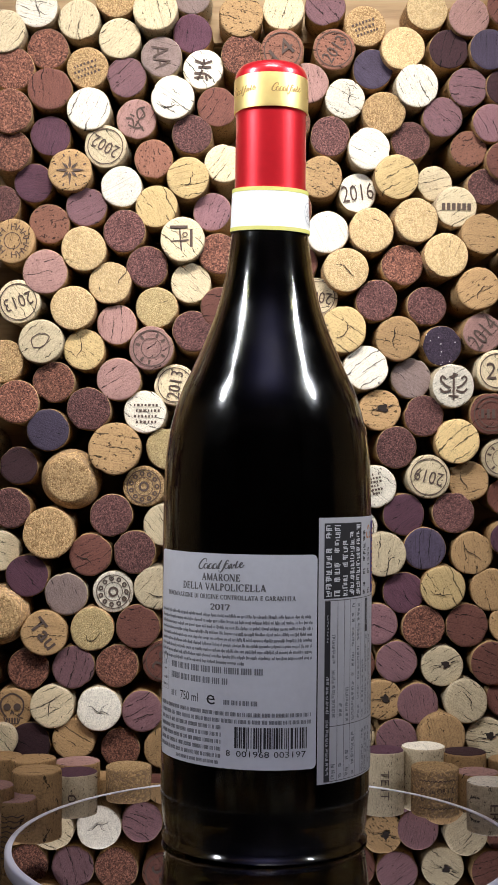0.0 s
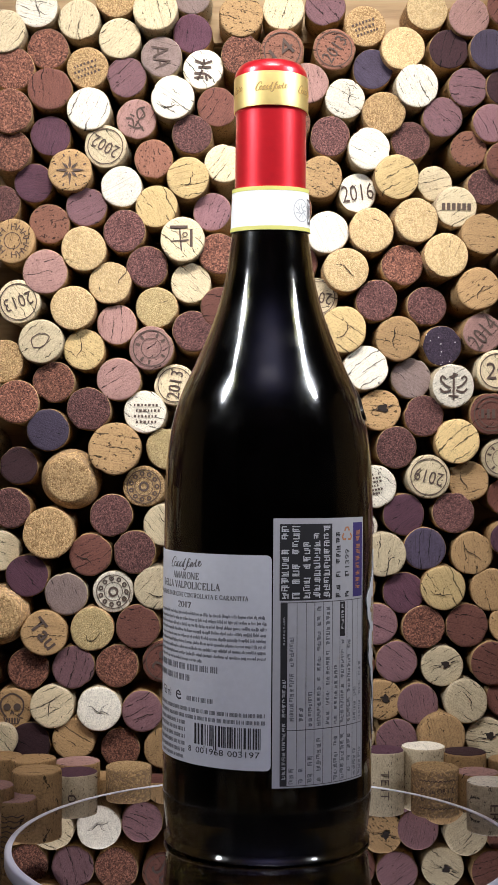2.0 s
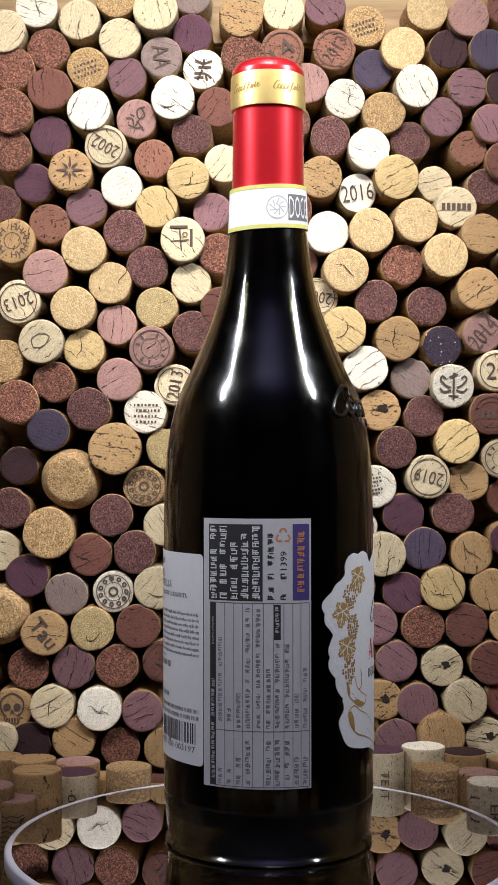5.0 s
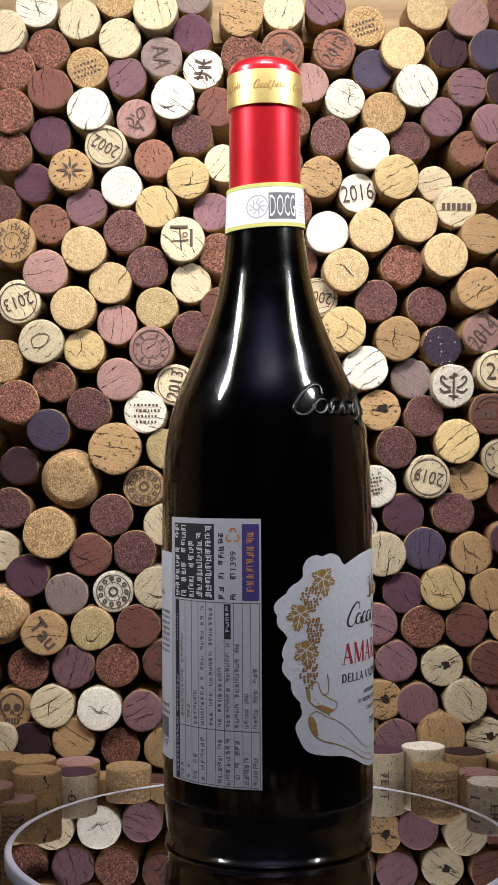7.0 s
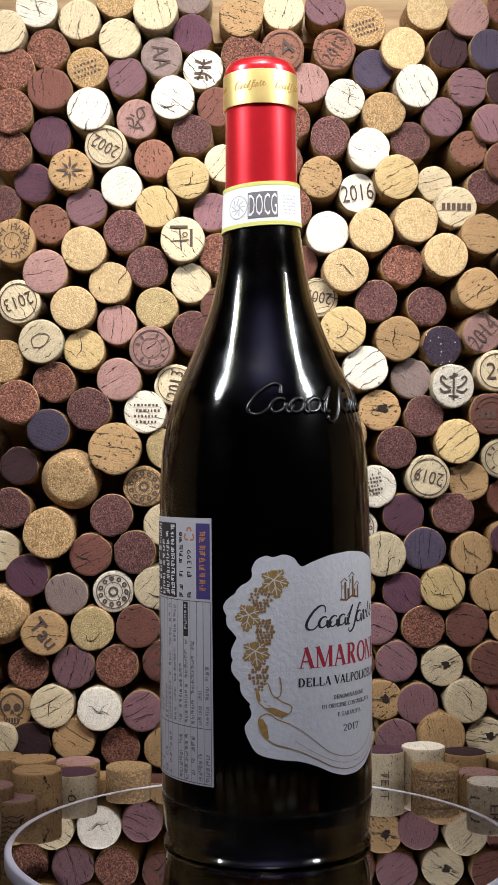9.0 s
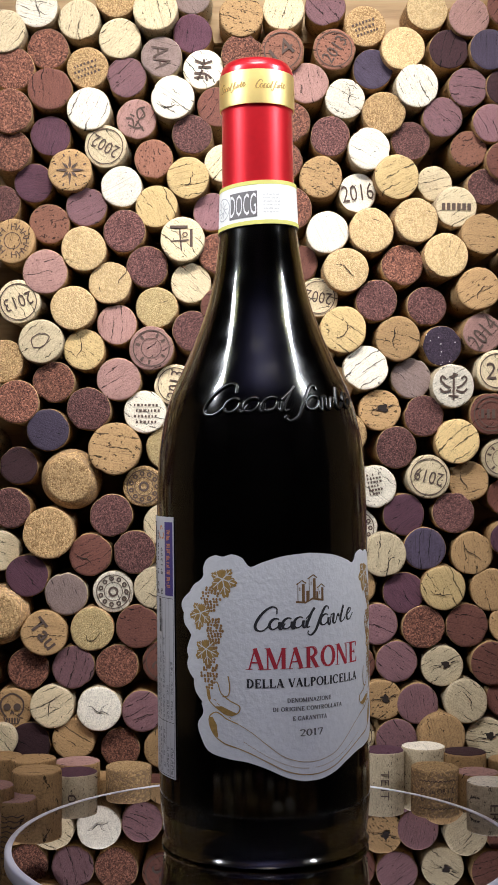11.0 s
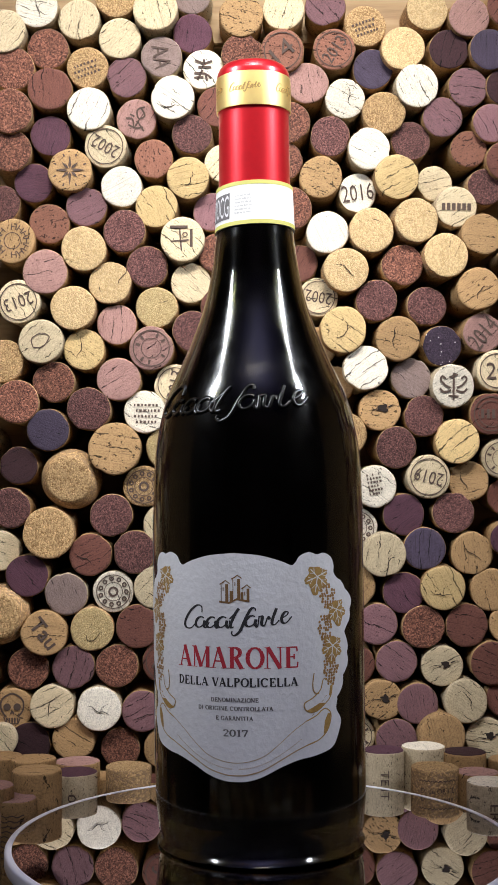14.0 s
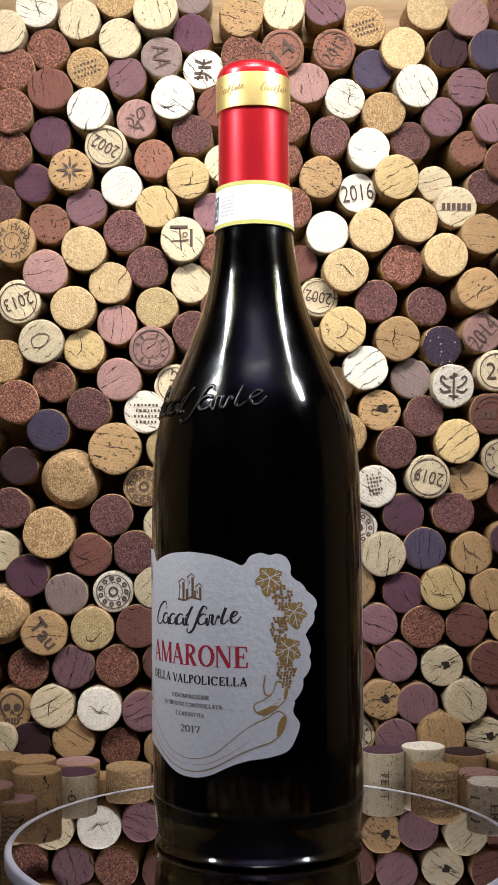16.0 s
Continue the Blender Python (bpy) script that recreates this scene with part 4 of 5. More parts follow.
def stamp_drawing(mark, rng):
    """Stamps on cork ends, drawn for an end of 1 m diameter."""
    bm = bmesh.new()
    if mark.isdigit() or mark == "AA":
        bm.free()
        if mark == "AA":
            return fit_box(letters("AA", 0.4), 0.60, 0.40)
        size = {2: (0.52, 0.40), 4: (0.66, 0.30)}[len(mark)]
        bm = fit_box(letters(mark, 0.4), *size)
        if mark in ("2016", "2014"):
            return fit_box(bm, 0.82, 0.44)
        stroke(bm, ring_points(0.41), 0.022, True)
        return bm
    if mark in ("ring", "ringbars", "orn"):
        stroke(bm, ring_points(0.40), 0.022, True)
        stroke(bm, ring_points(0.30 if mark == "ringbars" else 0.22), 0.016, True)
        n = 11
        for k in range(n):
            a = k * math.tau / n
            c, s = math.cos(a), math.sin(a)
            if mark == "orn":
                stroke(bm, ring_points(0.045, 7, 0.31 * c, 0.31 * s), 0.035, True)
            elif mark == "ring" and k % 3:
                stroke(bm, [(0.26 * c, 0.26 * s), (0.36 * c, 0.36 * s)], 0.05)
        if mark == "ringbars":
            for k in range(4):
                rect(bm, -0.24 + k * 0.13, -0.11, -0.17 + k * 0.13, 0.11)
        if mark == "orn":
            stroke(bm, ring_points(0.10, 12), 0.05, True)
    elif mark == "star":
        for k in range(8):
            a = k * math.tau / 8
            r = 0.36 if k % 2 == 0 else 0.27
            c, s = math.cos(a), math.sin(a)
            tip = (r * c, r * s)
            l = (0.12 * math.cos(a + 0.3), 0.12 * math.sin(a + 0.3))
            q = (0.12 * math.cos(a - 0.3), 0.12 * math.sin(a - 0.3))
            bm.faces.new([bm.verts.new((*p, 0)) for p in ((0.04 * c, 0.04 * s), q, tip, l)])
            stroke(bm, [(0.40 * math.cos(a + 0.39), 0.40 * math.sin(a + 0.39)), (0.33 * math.cos(a + 0.39), 0.33 * math.sin(a + 0.39))], 0.035)
    elif mark in ("code", "lines", "word"):
        rows = {"code": 3, "lines": 4, "word": 1}[mark]
        for row in range(rows):
            y = 0.16 - row * 0.13 if rows > 1 else 0
            x = -0.26 - (0.1 if mark == "word" else 0) + (row % 2) * 0.05
            ht = 0.17 if mark == "word" else 0.060
            while x < 0.30:
                w = 0.085 if mark == "word" else rng.uniform(0.03, 0.06)
                rect(bm, x, y - ht / 2, x + w, y + ht / 2)
                x += w + 0.04
    elif mark == "hole":
        pts = []
        for k in range(16):
            a = k * math.tau / 16
            r = rng.uniform(0.05, 0.12)
            pts.append((0.08 + r * 1.3 * math.cos(a), 0.05 + r * math.sin(a)))
        bm.faces.new([bm.verts.new((*p, 0)) for p in pts])
        stroke(bm, [(0.20, 0.08), (0.30, 0.13), (0.40, 0.12)], [0.035, 0.02, 0.008])
        stroke(bm, [(-0.02, 0.0), (-0.18, 0.02), (-0.32, -0.03)], [0.03, 0.014, 0.006])
    elif mark == "crease":
        x, y, a = -0.24, rng.uniform(-0.1, 0.12), rng.uniform(-0.5, 0.5)
        pts = [(x, y)]
        for k in range(16):
            a += rng.uniform(-0.55, 0.55) - y * 0.5
            x, y = x + 0.034 * math.cos(a), y + 0.034 * math.sin(a)
            pts.append((x, y))
        for k in range(16):
            stroke(bm, pts[k:k + 2], 0.008 + 0.018 * abs(math.sin(k * 1.7)) * math.sin((k + 0.5) / 16 * math.pi))
        if rng.random() < 0.35:
            stroke(bm, [pts[6], (pts[6][0] + 0.05, pts[6][1] - 0.10), (pts[6][0] + 0.03, pts[6][1] - 0.18)], 0.010)
    elif mark == "tee":
        rect(bm, -0.28, 0.24, 0.12, 0.30)
        rect(bm, 0.17, -0.18, 0.23, 0.22)
        stroke(bm, [(-0.06, 0.22), (-0.02, -0.25)], 0.035)
        stroke(bm, [(-0.25, -0.05), (0.14, -0.02)], 0.03)
        stroke(bm, ring_points(0.05, 10, 0.06, 0.10), 0.025, True)
    elif mark == "skull":
        stroke(bm, smooth_profile([(-0.14, -0.20), (-0.26, -0.02), (-0.24, 0.22), (0.0, 0.36), (0.24, 0.22), (0.26, -0.02), (0.14, -0.20)], 5), 0.04)
        for sx in (-1, 1):
            disc_fan(bm, sx * 0.12, 0.04, 0.09)
            stroke(bm, [(sx * 0.04, -0.14), (0, -0.06)], 0.035)
        for k in range(5):
            rect(bm, -0.15 + k * 0.065, -0.34, -0.11 + k * 0.065, -0.22)
        stroke(bm, [(-0.2, -0.2), (-0.14, -0.36), (0.14, -0.36), (0.2, -0.2)], 0.03)
    elif mark == "patch":
        for row in range(6):
            for k in range(5):
                if rng.random() < 0.7:
                    rect(bm, -0.17 + k * 0.07, 0.26 - row * 0.09, -0.17 + k * 0.07 + rng.uniform(0.03, 0.06), 0.31 - row * 0.09)
    elif mark == "letter_ring":
        stroke(bm, ring_points(0.18, 20), 0.018, True)
        for k in range(13):
            if k not in (4, 9):
                a = k * math.tau / 13
                c, d = math.cos(a), math.sin(a)
                for off in (-0.05, 0.05):
                    stroke(bm, [(0.24 * c - off * d, 0.24 * d + off * c), (0.38 * c - off * d, 0.38 * d + off * c)], 0.022)
                stroke(bm, [(0.31 * c + 0.05 * d, 0.31 * d - 0.05 * c), (0.31 * c - 0.05 * d, 0.31 * d + 0.05 * c)], 0.020)
    elif mark == "dee":
        stroke(bm, smooth_profile([(-0.16, -0.14), (-0.20, 0.05), (0.0, 0.18), (0.18, 0.12), (0.16, 0.02), (0.05, -0.12), (-0.16, -0.14)], 5), 0.022)
    elif mark == "rune":
        for line in ([(-0.2, 0.22), (0.02, 0.14), (0.22, 0.20)], [(0.02, 0.24), (0.0, 0.02)], [(-0.12, 0.05), (0.2, 0.04)], [(-0.22, -0.1), (0.05, -0.12), (0.2, -0.24)], [(-0.02, -0.02), (-0.14, -0.28)], [(-0.22, -0.22), (0.0, -0.2)], [(0.06, -0.16), (0.1, -0.3)]):
            stroke(bm, smooth_profile(line, 3), 0.055)
    elif mark == "curl":
        for line in ([(0.2, 0.3), (0.02, 0.22), (0.05, 0.02), (0.2, 0.08), (0.12, 0.26)], [(-0.26, 0.02), (-0.1, 0.0), (-0.06, -0.2), (0.06, -0.02)], [(-0.2, -0.14), (-0.02, -0.22), (0.16, -0.2)], [(0.02, -0.05), (0.18, -0.3)], [(-0.05, 0.06), (-0.16, 0.12)]):
            stroke(bm, smooth_profile(line, 4), 0.042)
    elif mark == "tau":
        bm.free()
        return fit_box(letters("Tau", 0.4, 0.0, 0.006), 0.70, 0.34)
    elif mark == "orn2":
        for s in (-1, 1):
            stroke(bm, smooth_profile([(s * 0.08, -0.04), (s * 0.2, 0.02), (s * 0.3, 0.14), (s * 0.26, 0.22), (s * 0.18, 0.16)], 4), 0.045)
            stroke(bm, smooth_profile([(s * 0.06, -0.1), (s * 0.22, -0.14), (s * 0.32, -0.06)], 4), 0.05)
        stroke(bm, [(0, 0.3), (0, -0.32)], 0.05)
        stroke(bm, [(-0.1, 0.2), (0.1, 0.26)], 0.04)
        stroke(bm, [(-0.12, -0.22), (0.12, -0.24)], 0.04)
    return bm


def make_cork(m, dia, kind, mark="", roll=0, length=44.0, side="", turn=None):
    Shelf.count += 1
    rng = random.Random(Shelf.count)
    key = (kind, Shelf.count % 4, side, dia > 29)
    if key not in Shelf.meshes:
        Shelf.meshes[key] = cork_mesh(kind, len(Shelf.meshes) * 3 + 1, dia > 29)
        if side:
            Shelf.meshes[key].materials[1] = KINDS[side][1]
    spin = rng.uniform(0, 360) if turn is None else turn
    ob = new("cork", Shelf.meshes[key])
    tagged(ob, KINDS[kind][2], "cork", "corks of the cork wall")
    scale = Matrix.Diagonal((dia / 1000, dia / 1000, length / 2000, 1))
    ob.matrix_world = m @ pose(0, 0, 0, 0, 0, spin) @ scale
    if mark:
        bm = stamp_drawing(mark, rng)
        for v in bm.verts:
            v.co = Matrix.Rotation(radians(roll - spin), 3, "Z") @ v.co
            v.co.z = 0.020
        if mark in ("hole", "crease"):
            part("crack", bm, GAP, ob, "dark open crack", 0)
        else:
            part("stamp_print" if mark in ("code", "lines", "word", "ring", "ringbars", "orn", "orn2", "star", "rune", "curl", "tau", "tee", "patch", "skull", "letter_ring") else "stamp", bm, INK, ob, "dark stamped mark", 0)
    return ob


def cork(x, y, z, dia, kind, swing=0.0, nod=0.0, mark="", roll=0):
    """A cork of the wall: the middle of its end, its diameter in mm, how far its axis swings sideways and nods."""
    return make_cork(pose(x, y, z, 90 + nod, 0, swing), dia, kind, mark, roll)


def side_print(ob, x, y, z, radius, bm, upright=True):
    """Print on the side of a standing cork that faces the front; upright print reads downwards."""
    back = ob.matrix_world.inverted()
    for v in bm.verts:
        u, h = (v.co.y, -v.co.x) if upright else (v.co.x, v.co.y)
        a = u / radius
        v.co = back @ Vector((x + (radius + 0.0002) * math.sin(a), y - (radius + 0.0002) * math.cos(a), z + h))
    part("stamp", bm, INK, ob, "dark lettering on the side", 0)


def standing(x, y, top, dia, kind, side="", words=""):
    """A cork that stands upright on the table round the turntable."""
    ob = make_cork(pose(x, y, top), dia, kind, "", 0, (top + 0.0335) * 1000, side)
    radius = dia / 2000
    if words == "bands":
        bm = bmesh.new()
        for row in (-0.005, -0.0165):
            stroke(bm, [(-0.009 + k * 0.0009, row + 0.0006 * (k % 2)) for k in range(21)], 0.0004)
        word_bars(bm, -0.008, 0.008, -0.0135, 0.0018, random.Random(3), (0.001, 0.0022))
        side_print(ob, x, y, top - 0.0092, radius, fit_box(letters("D. de ORIGE", 0.004), 0.0165, 0.0024), False)
        side_print(ob, x, y, top, radius, bm, False)
    elif words == "rings":
        bm = bmesh.new()
        for k in range(9):
            stroke(bm, [(-0.010 + i * 0.001, -0.006 - k * 0.0022 + 0.0004 * math.sin(i * 1.3 + k)) for i in range(21)], 0.0005)
        side_print(ob, x, y, top, radius, bm, False)
    elif words:
        side_print(ob, x, y, top - 0.0078 - 0.0019 * len(words), radius, fit_box(letters(words, 0.005), 0.0038 * len(words) - 0.0006, 0.0038))
    return tagged(ob, KINDS[kind][2] + ", standing upright", group="corks standing round the turntable")


def wall_margin(name, x0, x1):
    """The cork wall beyond the corks that can be counted, joined into one mesh."""
    rng = random.Random(11 + int(x1 * 100))
    bm = bmesh.new()
    mats = [KINDS[k][0] for k in "GKRVNCYTPW"]
    pitch = 0.0222
    for row in range(21):
        z = -0.018 + row * pitch * 0.88
        x = x0 + pitch / 2 + (pitch / 2 if row % 2 else 0)
        while x < x1:
            m = pose(x + rng.uniform(-0.0004, 0.0004), 0.150 + rng.uniform(-0.003, 0.003), z, 90)
            made = bmesh.ops.create_cone(bm, cap_ends=True, segments=18, radius1=0.0105, radius2=0.0107, depth=0.044, matrix=m)
            k = rng.randrange(len(mats))
            for f in {f for v in made["verts"] for f in v.link_faces}:
                f.material_index = k
            x += pitch
    ob = new(name, mesh_of(name, bm, *mats, smooth=50))
    return tagged(ob, "mixed pale and wine-stained corks stacked end on", "corks", kind="stuff")


def wall_corks():
    cork(-0.1257, 0.1259, 0.3745, 23.1, "C", -1.1, -1.6)
    cork(-0.1089, 0.1283, 0.3878, 22.0, "W", -0.4, -1.4, "crease", 131)
    cork(-0.0873, 0.1295, 0.3816, 21.5, "C", -1.7, -0.4)
    cork(-0.0685, 0.1295, 0.3932, 21.5, "G", 1.7, 1.2)
    cork(-0.0664, 0.1295, 0.3719, 21.5, "C", 1.1, -1.1)
    cork(-0.0479, 0.1259, 0.3861, 23.1, "C", 0.1, -0.9)
    cork(-0.0294, 0.1319, 0.3950, 20.4, "L", -1.3, -1.6)
    cork(-0.0291, 0.1319, 0.3751, 20.4, "P", -1.1, 1.7)
    cork(-0.0040, 0.1271, 0.3828, 22.5, "H", 1.3, 1.2)
    cork(-0.1032, 0.1295, 0.3664, 21.4, "K", 1.2, -1.2)
    cork(-0.0829, 0.1295, 0.3567, 21.4, "G", -0.8, 0.5, "code", 200)
    cork(-0.1210, 0.1271, 0.3554, 22.5, "K", 0.9, 1.4)
    cork(-0.1019, 0.1271, 0.3452, 22.5, "R", 1.5, -1.7)
    cork(-0.0630, 0.1307, 0.3521, 20.9, "M", 0.4, 0.7)
    cork(-0.0449, 0.1295, 0.3623, 21.4, "L", 0.0, -1.3, "AA", -80)
    cork(-0.0235, 0.1307, 0.3562, 20.9, "W", -0.1, -1.6, "rune")
    cork(-0.0032, 0.1283, 0.3631, 22.0, "K", 1.7, 1.5)
    cork(-0.0819, 0.1271, 0.3348, 22.5, "W", 0.2, -0.8)
    cork(-0.0577, 0.1307, 0.3303, 20.9, "T", 1.6, 0.3, "curl")
    cork(-0.0390, 0.1271, 0.3406, 22.5, "W", 1.5, 1.4, "crease", 141)
    cork(-0.0162, 0.1307, 0.3367, 20.9, "R", 0.0, -0.3)
    cork(-0.1218, 0.1259, 0.3333, 23.0, "K", 0.4, -0.3)
    cork(-0.0293, 0.1307, 0.3227, 20.9, "V", -1.4, -0.8)
    cork(-0.1018, 0.1307, 0.3218, 20.9, "P", 1.3, -1.8)
    cork(-0.0734, 0.1283, 0.3157, 22.0, "C", -1.8, 0.5, "2002", 150)
    cork(-0.0491, 0.1319, 0.3101, 20.3, "H2", -0.9, 0.1)
    cork(-0.0128, 0.1319, 0.3078, 20.3, "C", -0.1, -0.6)
    cork(-0.1222, 0.1283, 0.3136, 21.9, "K", 2.0, -1.2)
    cork(-0.0914, 0.1271, 0.3032, 22.5, "N", -0.3, -1.2, "star")
    cork(-0.0312, 0.1283, 0.2997, 21.9, "Y", 0.5, -0.9, "crease", 36)
    cork(-0.1106, 0.1319, 0.2976, 20.3, "P", -0.6, 1.0)
    cork(-0.0653, 0.1295, 0.2953, 21.4, "Q", -0.7, 0.2)
    cork(-0.0834, 0.1307, 0.2851, 20.8, "M", 1.6, -1.6)
    cork(-0.1276, 0.1331, 0.2871, 19.8, "V", -1.8, -1.1)
    cork(-0.1022, 0.1307, 0.2764, 20.8, "H2", 1.1, 0.5)
    cork(-0.0473, 0.1283, 0.2849, 21.9, "Y", -1.1, -0.7)
    cork(-0.0189, 0.1331, 0.2830, 19.8, "M", -1.3, -0.2)
    cork(-0.0637, 0.1283, 0.2722, 21.9, "V", -1.8, 0.8)
    cork(-0.1204, 0.1259, 0.2668, 23.0, "N", 1.6, 1.8, "letter_ring")
    cork(-0.0842, 0.1259, 0.2628, 23.0, "A", 0.9, 1.8)
    cork(-0.0339, 0.1259, 0.2677, 23.0, "C", -1.9, -0.8, "tee")
    cork(-0.0153, 0.1295, 0.2608, 21.4, "K", 1.9, 1.1)
    cork(-0.1037, 0.1259, 0.2510, 23.0, "T", -0.4, 1.8)
    cork(-0.0520, 0.1295, 0.2541, 21.4, "V", 0.5, 1.3)
    cork(-0.0709, 0.1283, 0.2456, 21.9, "A", -0.8, -1.2, "crease", 171)
    cork(-0.0298, 0.1307, 0.2459, 20.8, "C", -0.2, -1.5)
    cork(-0.1173, 0.1271, 0.2359, 22.4, "C", -0.5, 1.8, "2013", 200)
    cork(-0.0895, 0.1259, 0.2328, 23.0, "A", -0.7, -2.0)
    cork(-0.0473, 0.1295, 0.2333, 21.4, "O", -1.8, -1.3)
    cork(-0.0141, 0.1295, 0.2333, 21.4, "R", 1.1, -0.5)
    cork(-0.0676, 0.1307, 0.2247, 20.8, "T", -0.8, -1.6)
    cork(-0.0286, 0.1295, 0.2211, 21.3, "V", 1.9, -0.3)
    cork(-0.1058, 0.1259, 0.2156, 22.9, "C", -1.2, -1.8, "dee")
    cork(-0.0842, 0.1295, 0.2116, 21.3, "Y", -1.8, -1.3, "crease", 23)
    cork(-0.0496, 0.1259, 0.2121, 22.9, "T", 0.7, -1.4, "ring")
    cork(-0.1255, 0.1283, 0.2057, 21.9, "G", -1.8, -0.0)
    cork(-0.0997, 0.1295, 0.1951, 21.3, "K", -1.0, 2.0)
    cork(-0.0663, 0.1271, 0.1964, 22.4, "T", -1.5, 0.1)
    cork(-0.0377, 0.1295, 0.1937, 21.3, "C", 1.1, -0.4, "2013", 80)
    cork(-0.1180, 0.1271, 0.1849, 22.4, "K", 2.0, -0.1)
    cork(-0.0815, 0.1271, 0.1812, 22.4, "V", -1.0, -0.4)
    cork(-0.0529, 0.1283, 0.1798, 21.9, "W", -1.9, -0.3, "lines")
    cork(-0.1023, 0.1283, 0.1706, 21.8, "B", -1.0, 1.6)
    cork(-0.0680, 0.1243, 0.1610, 26.8, "H", 1.3, -0.0)
    cork(-0.0420, 0.1295, 0.1611, 21.3, "O", -1.9, -1.0)
    cork(-0.1180, 0.1331, 0.1525, 19.7, "D", -1.0, -1.2)
    cork(-0.0913, 0.1243, 0.1453, 30.8, "G", -1.1, 1.5)
    cork(-0.0535, 0.1295, 0.1419, 21.3, "G", -1.4, -1.8, "orn")
    cork(-0.0700, 0.1283, 0.1272, 21.8, "V", 1.7, 0.3)
    cork(-0.1219, 0.1295, 0.1309, 21.3, "V", 2.0, -0.4)
    cork(-0.1015, 0.1243, 0.1183, 26.2, "G", 1.6, 0.6)
    cork(-0.0806, 0.1283, 0.1072, 21.8, "R", 1.2, 1.0, "crease", 109)
    cork(-0.0582, 0.1283, 0.1086, 21.8, "V", -0.0, -1.6)
    cork(-0.0434, 0.1295, 0.1223, 21.3, "C", -1.2, 1.5, "crease", 140)
    cork(-0.1269, 0.1307, 0.1093, 20.7, "C", 1.6, 1.7)
    cork(-0.1127, 0.1283, 0.0966, 21.8, "P", -0.7, 0.6)
    cork(-0.0929, 0.1283, 0.0872, 21.8, "L", 1.2, 0.6)
    cork(-0.0689, 0.1295, 0.0885, 21.2, "W", 1.3, 0.1, "orn")
    cork(-0.0472, 0.1271, 0.0904, 22.3, "C", 0.6, 0.7, "crease", 18)
    cork(-0.1267, 0.1243, 0.0765, 30.2, "G", -0.9, 1.7)
    cork(-0.1034, 0.1247, 0.0679, 23.4, "N", 1.8, -1.7, "tau", -52)
    cork(-0.0795, 0.1271, 0.0696, 22.3, "O", 1.9, 1.8, "crease", 166)
    cork(-0.0563, 0.1271, 0.0710, 22.3, "R", 0.7, -1.8)
    cork(-0.1121, 0.1295, 0.0493, 21.2, "K", 1.6, -1.5)
    cork(-0.0890, 0.1283, 0.0503, 21.8, "M", 1.9, 0.7)
    cork(-0.0670, 0.1283, 0.0509, 21.8, "K", -1.8, -1.3)
    cork(-0.0432, 0.1283, 0.0532, 21.8, "R", 0.5, 0.3, "20", 60)
    cork(-0.1201, 0.1295, 0.0293, 21.2, "N", 1.0, 1.7, "skull")
    cork(-0.0997, 0.1271, 0.0306, 22.3, "C", -1.1, -2.0, "crease", 80)
    cork(-0.0758, 0.1259, 0.0297, 22.8, "Q", 1.7, -1.9, "crease", 133)
    cork(-0.0542, 0.1295, 0.0279, 21.2, "M", 1.5, -1.5, "crease", 140)
    cork(-0.1111, 0.1295, 0.0119, 21.2, "D", 1.2, 1.1)
    cork(-0.0889, 0.1283, 0.0139, 21.7, "N", 1.5, 0.2)
    cork(-0.0655, 0.1319, 0.0088, 20.1, "K", 1.5, -1.2)
    cork(-0.0433, 0.1307, 0.0091, 20.7, "N", 0.7, -0.7)
    cork(-0.1253, 0.1243, 0.0141, 17.1, "C", 1.6, 1.1)
    cork(0.0177, 0.1295, 0.3868, 21.5, "C", -0.1, 0.1)
    cork(0.0392, 0.1307, 0.3887, 20.9, "M", -1.9, -1.9)
    cork(0.0597, 0.1295, 0.3780, 21.5, "G", 2.4, -0.0, "code", 200)
    cork(0.0788, 0.1271, 0.3659, 22.5, "A", 3.5, 0.4)
    cork(0.0916, 0.1295, 0.3865, 21.5, "A", 3.8, -0.5)
    cork(0.1131, 0.1295, 0.3830, 21.5, "T", 7.6, 0.1)
    cork(0.0170, 0.1271, 0.3647, 22.5, "H2", -2.0, 1.4, "14", 40)
    cork(0.0437, 0.1283, 0.3657, 22.0, "H2", 1.3, -1.7, "2013", 54)
    cork(0.0636, 0.1307, 0.3562, 20.9, "B", 2.2, -0.5)
    cork(0.1028, 0.1307, 0.3665, 20.9, "D", 7.7, -0.8)
    cork(0.1238, 0.1295, 0.3661, 21.4, "B", 4.4, -0.1)
    cork(0.1322, 0.1319, 0.3891, 20.4, "R", 8.8, -1.6)
    cork(0.0301, 0.1295, 0.3486, 21.4, "T", -1.5, 0.5)
    cork(0.0493, 0.1307, 0.3410, 20.9, "W", 3.5, 0.0, "crease", 122)
    cork(0.0860, 0.1271, 0.3467, 22.5, "W", 5.6, 1.4)
    cork(0.1126, 0.1307, 0.3469, 20.9, "M", 7.7, -1.7)
    cork(0.1320, 0.1319, 0.3472, 20.3, "D", 8.3, -1.2)
    cork(0.0691, 0.1283, 0.3331, 22.0, "G", 1.2, 1.3)
    cork(0.0995, 0.1307, 0.3314, 20.9, "M", 5.5, 1.2)
    cork(0.1252, 0.1319, 0.3288, 20.3, "M", 4.0, 1.5)
    cork(0.0208, 0.1295, 0.3285, 21.4, "K", -1.3, -1.4)
    cork(0.0417, 0.1307, 0.3215, 20.9, "V", -0.0, -0.6)
    cork(0.0615, 0.1283, 0.3145, 21.9, "W", 2.2, 1.6)
    cork(0.0831, 0.1319, 0.3195, 20.3, "V", 2.8, -2.0)
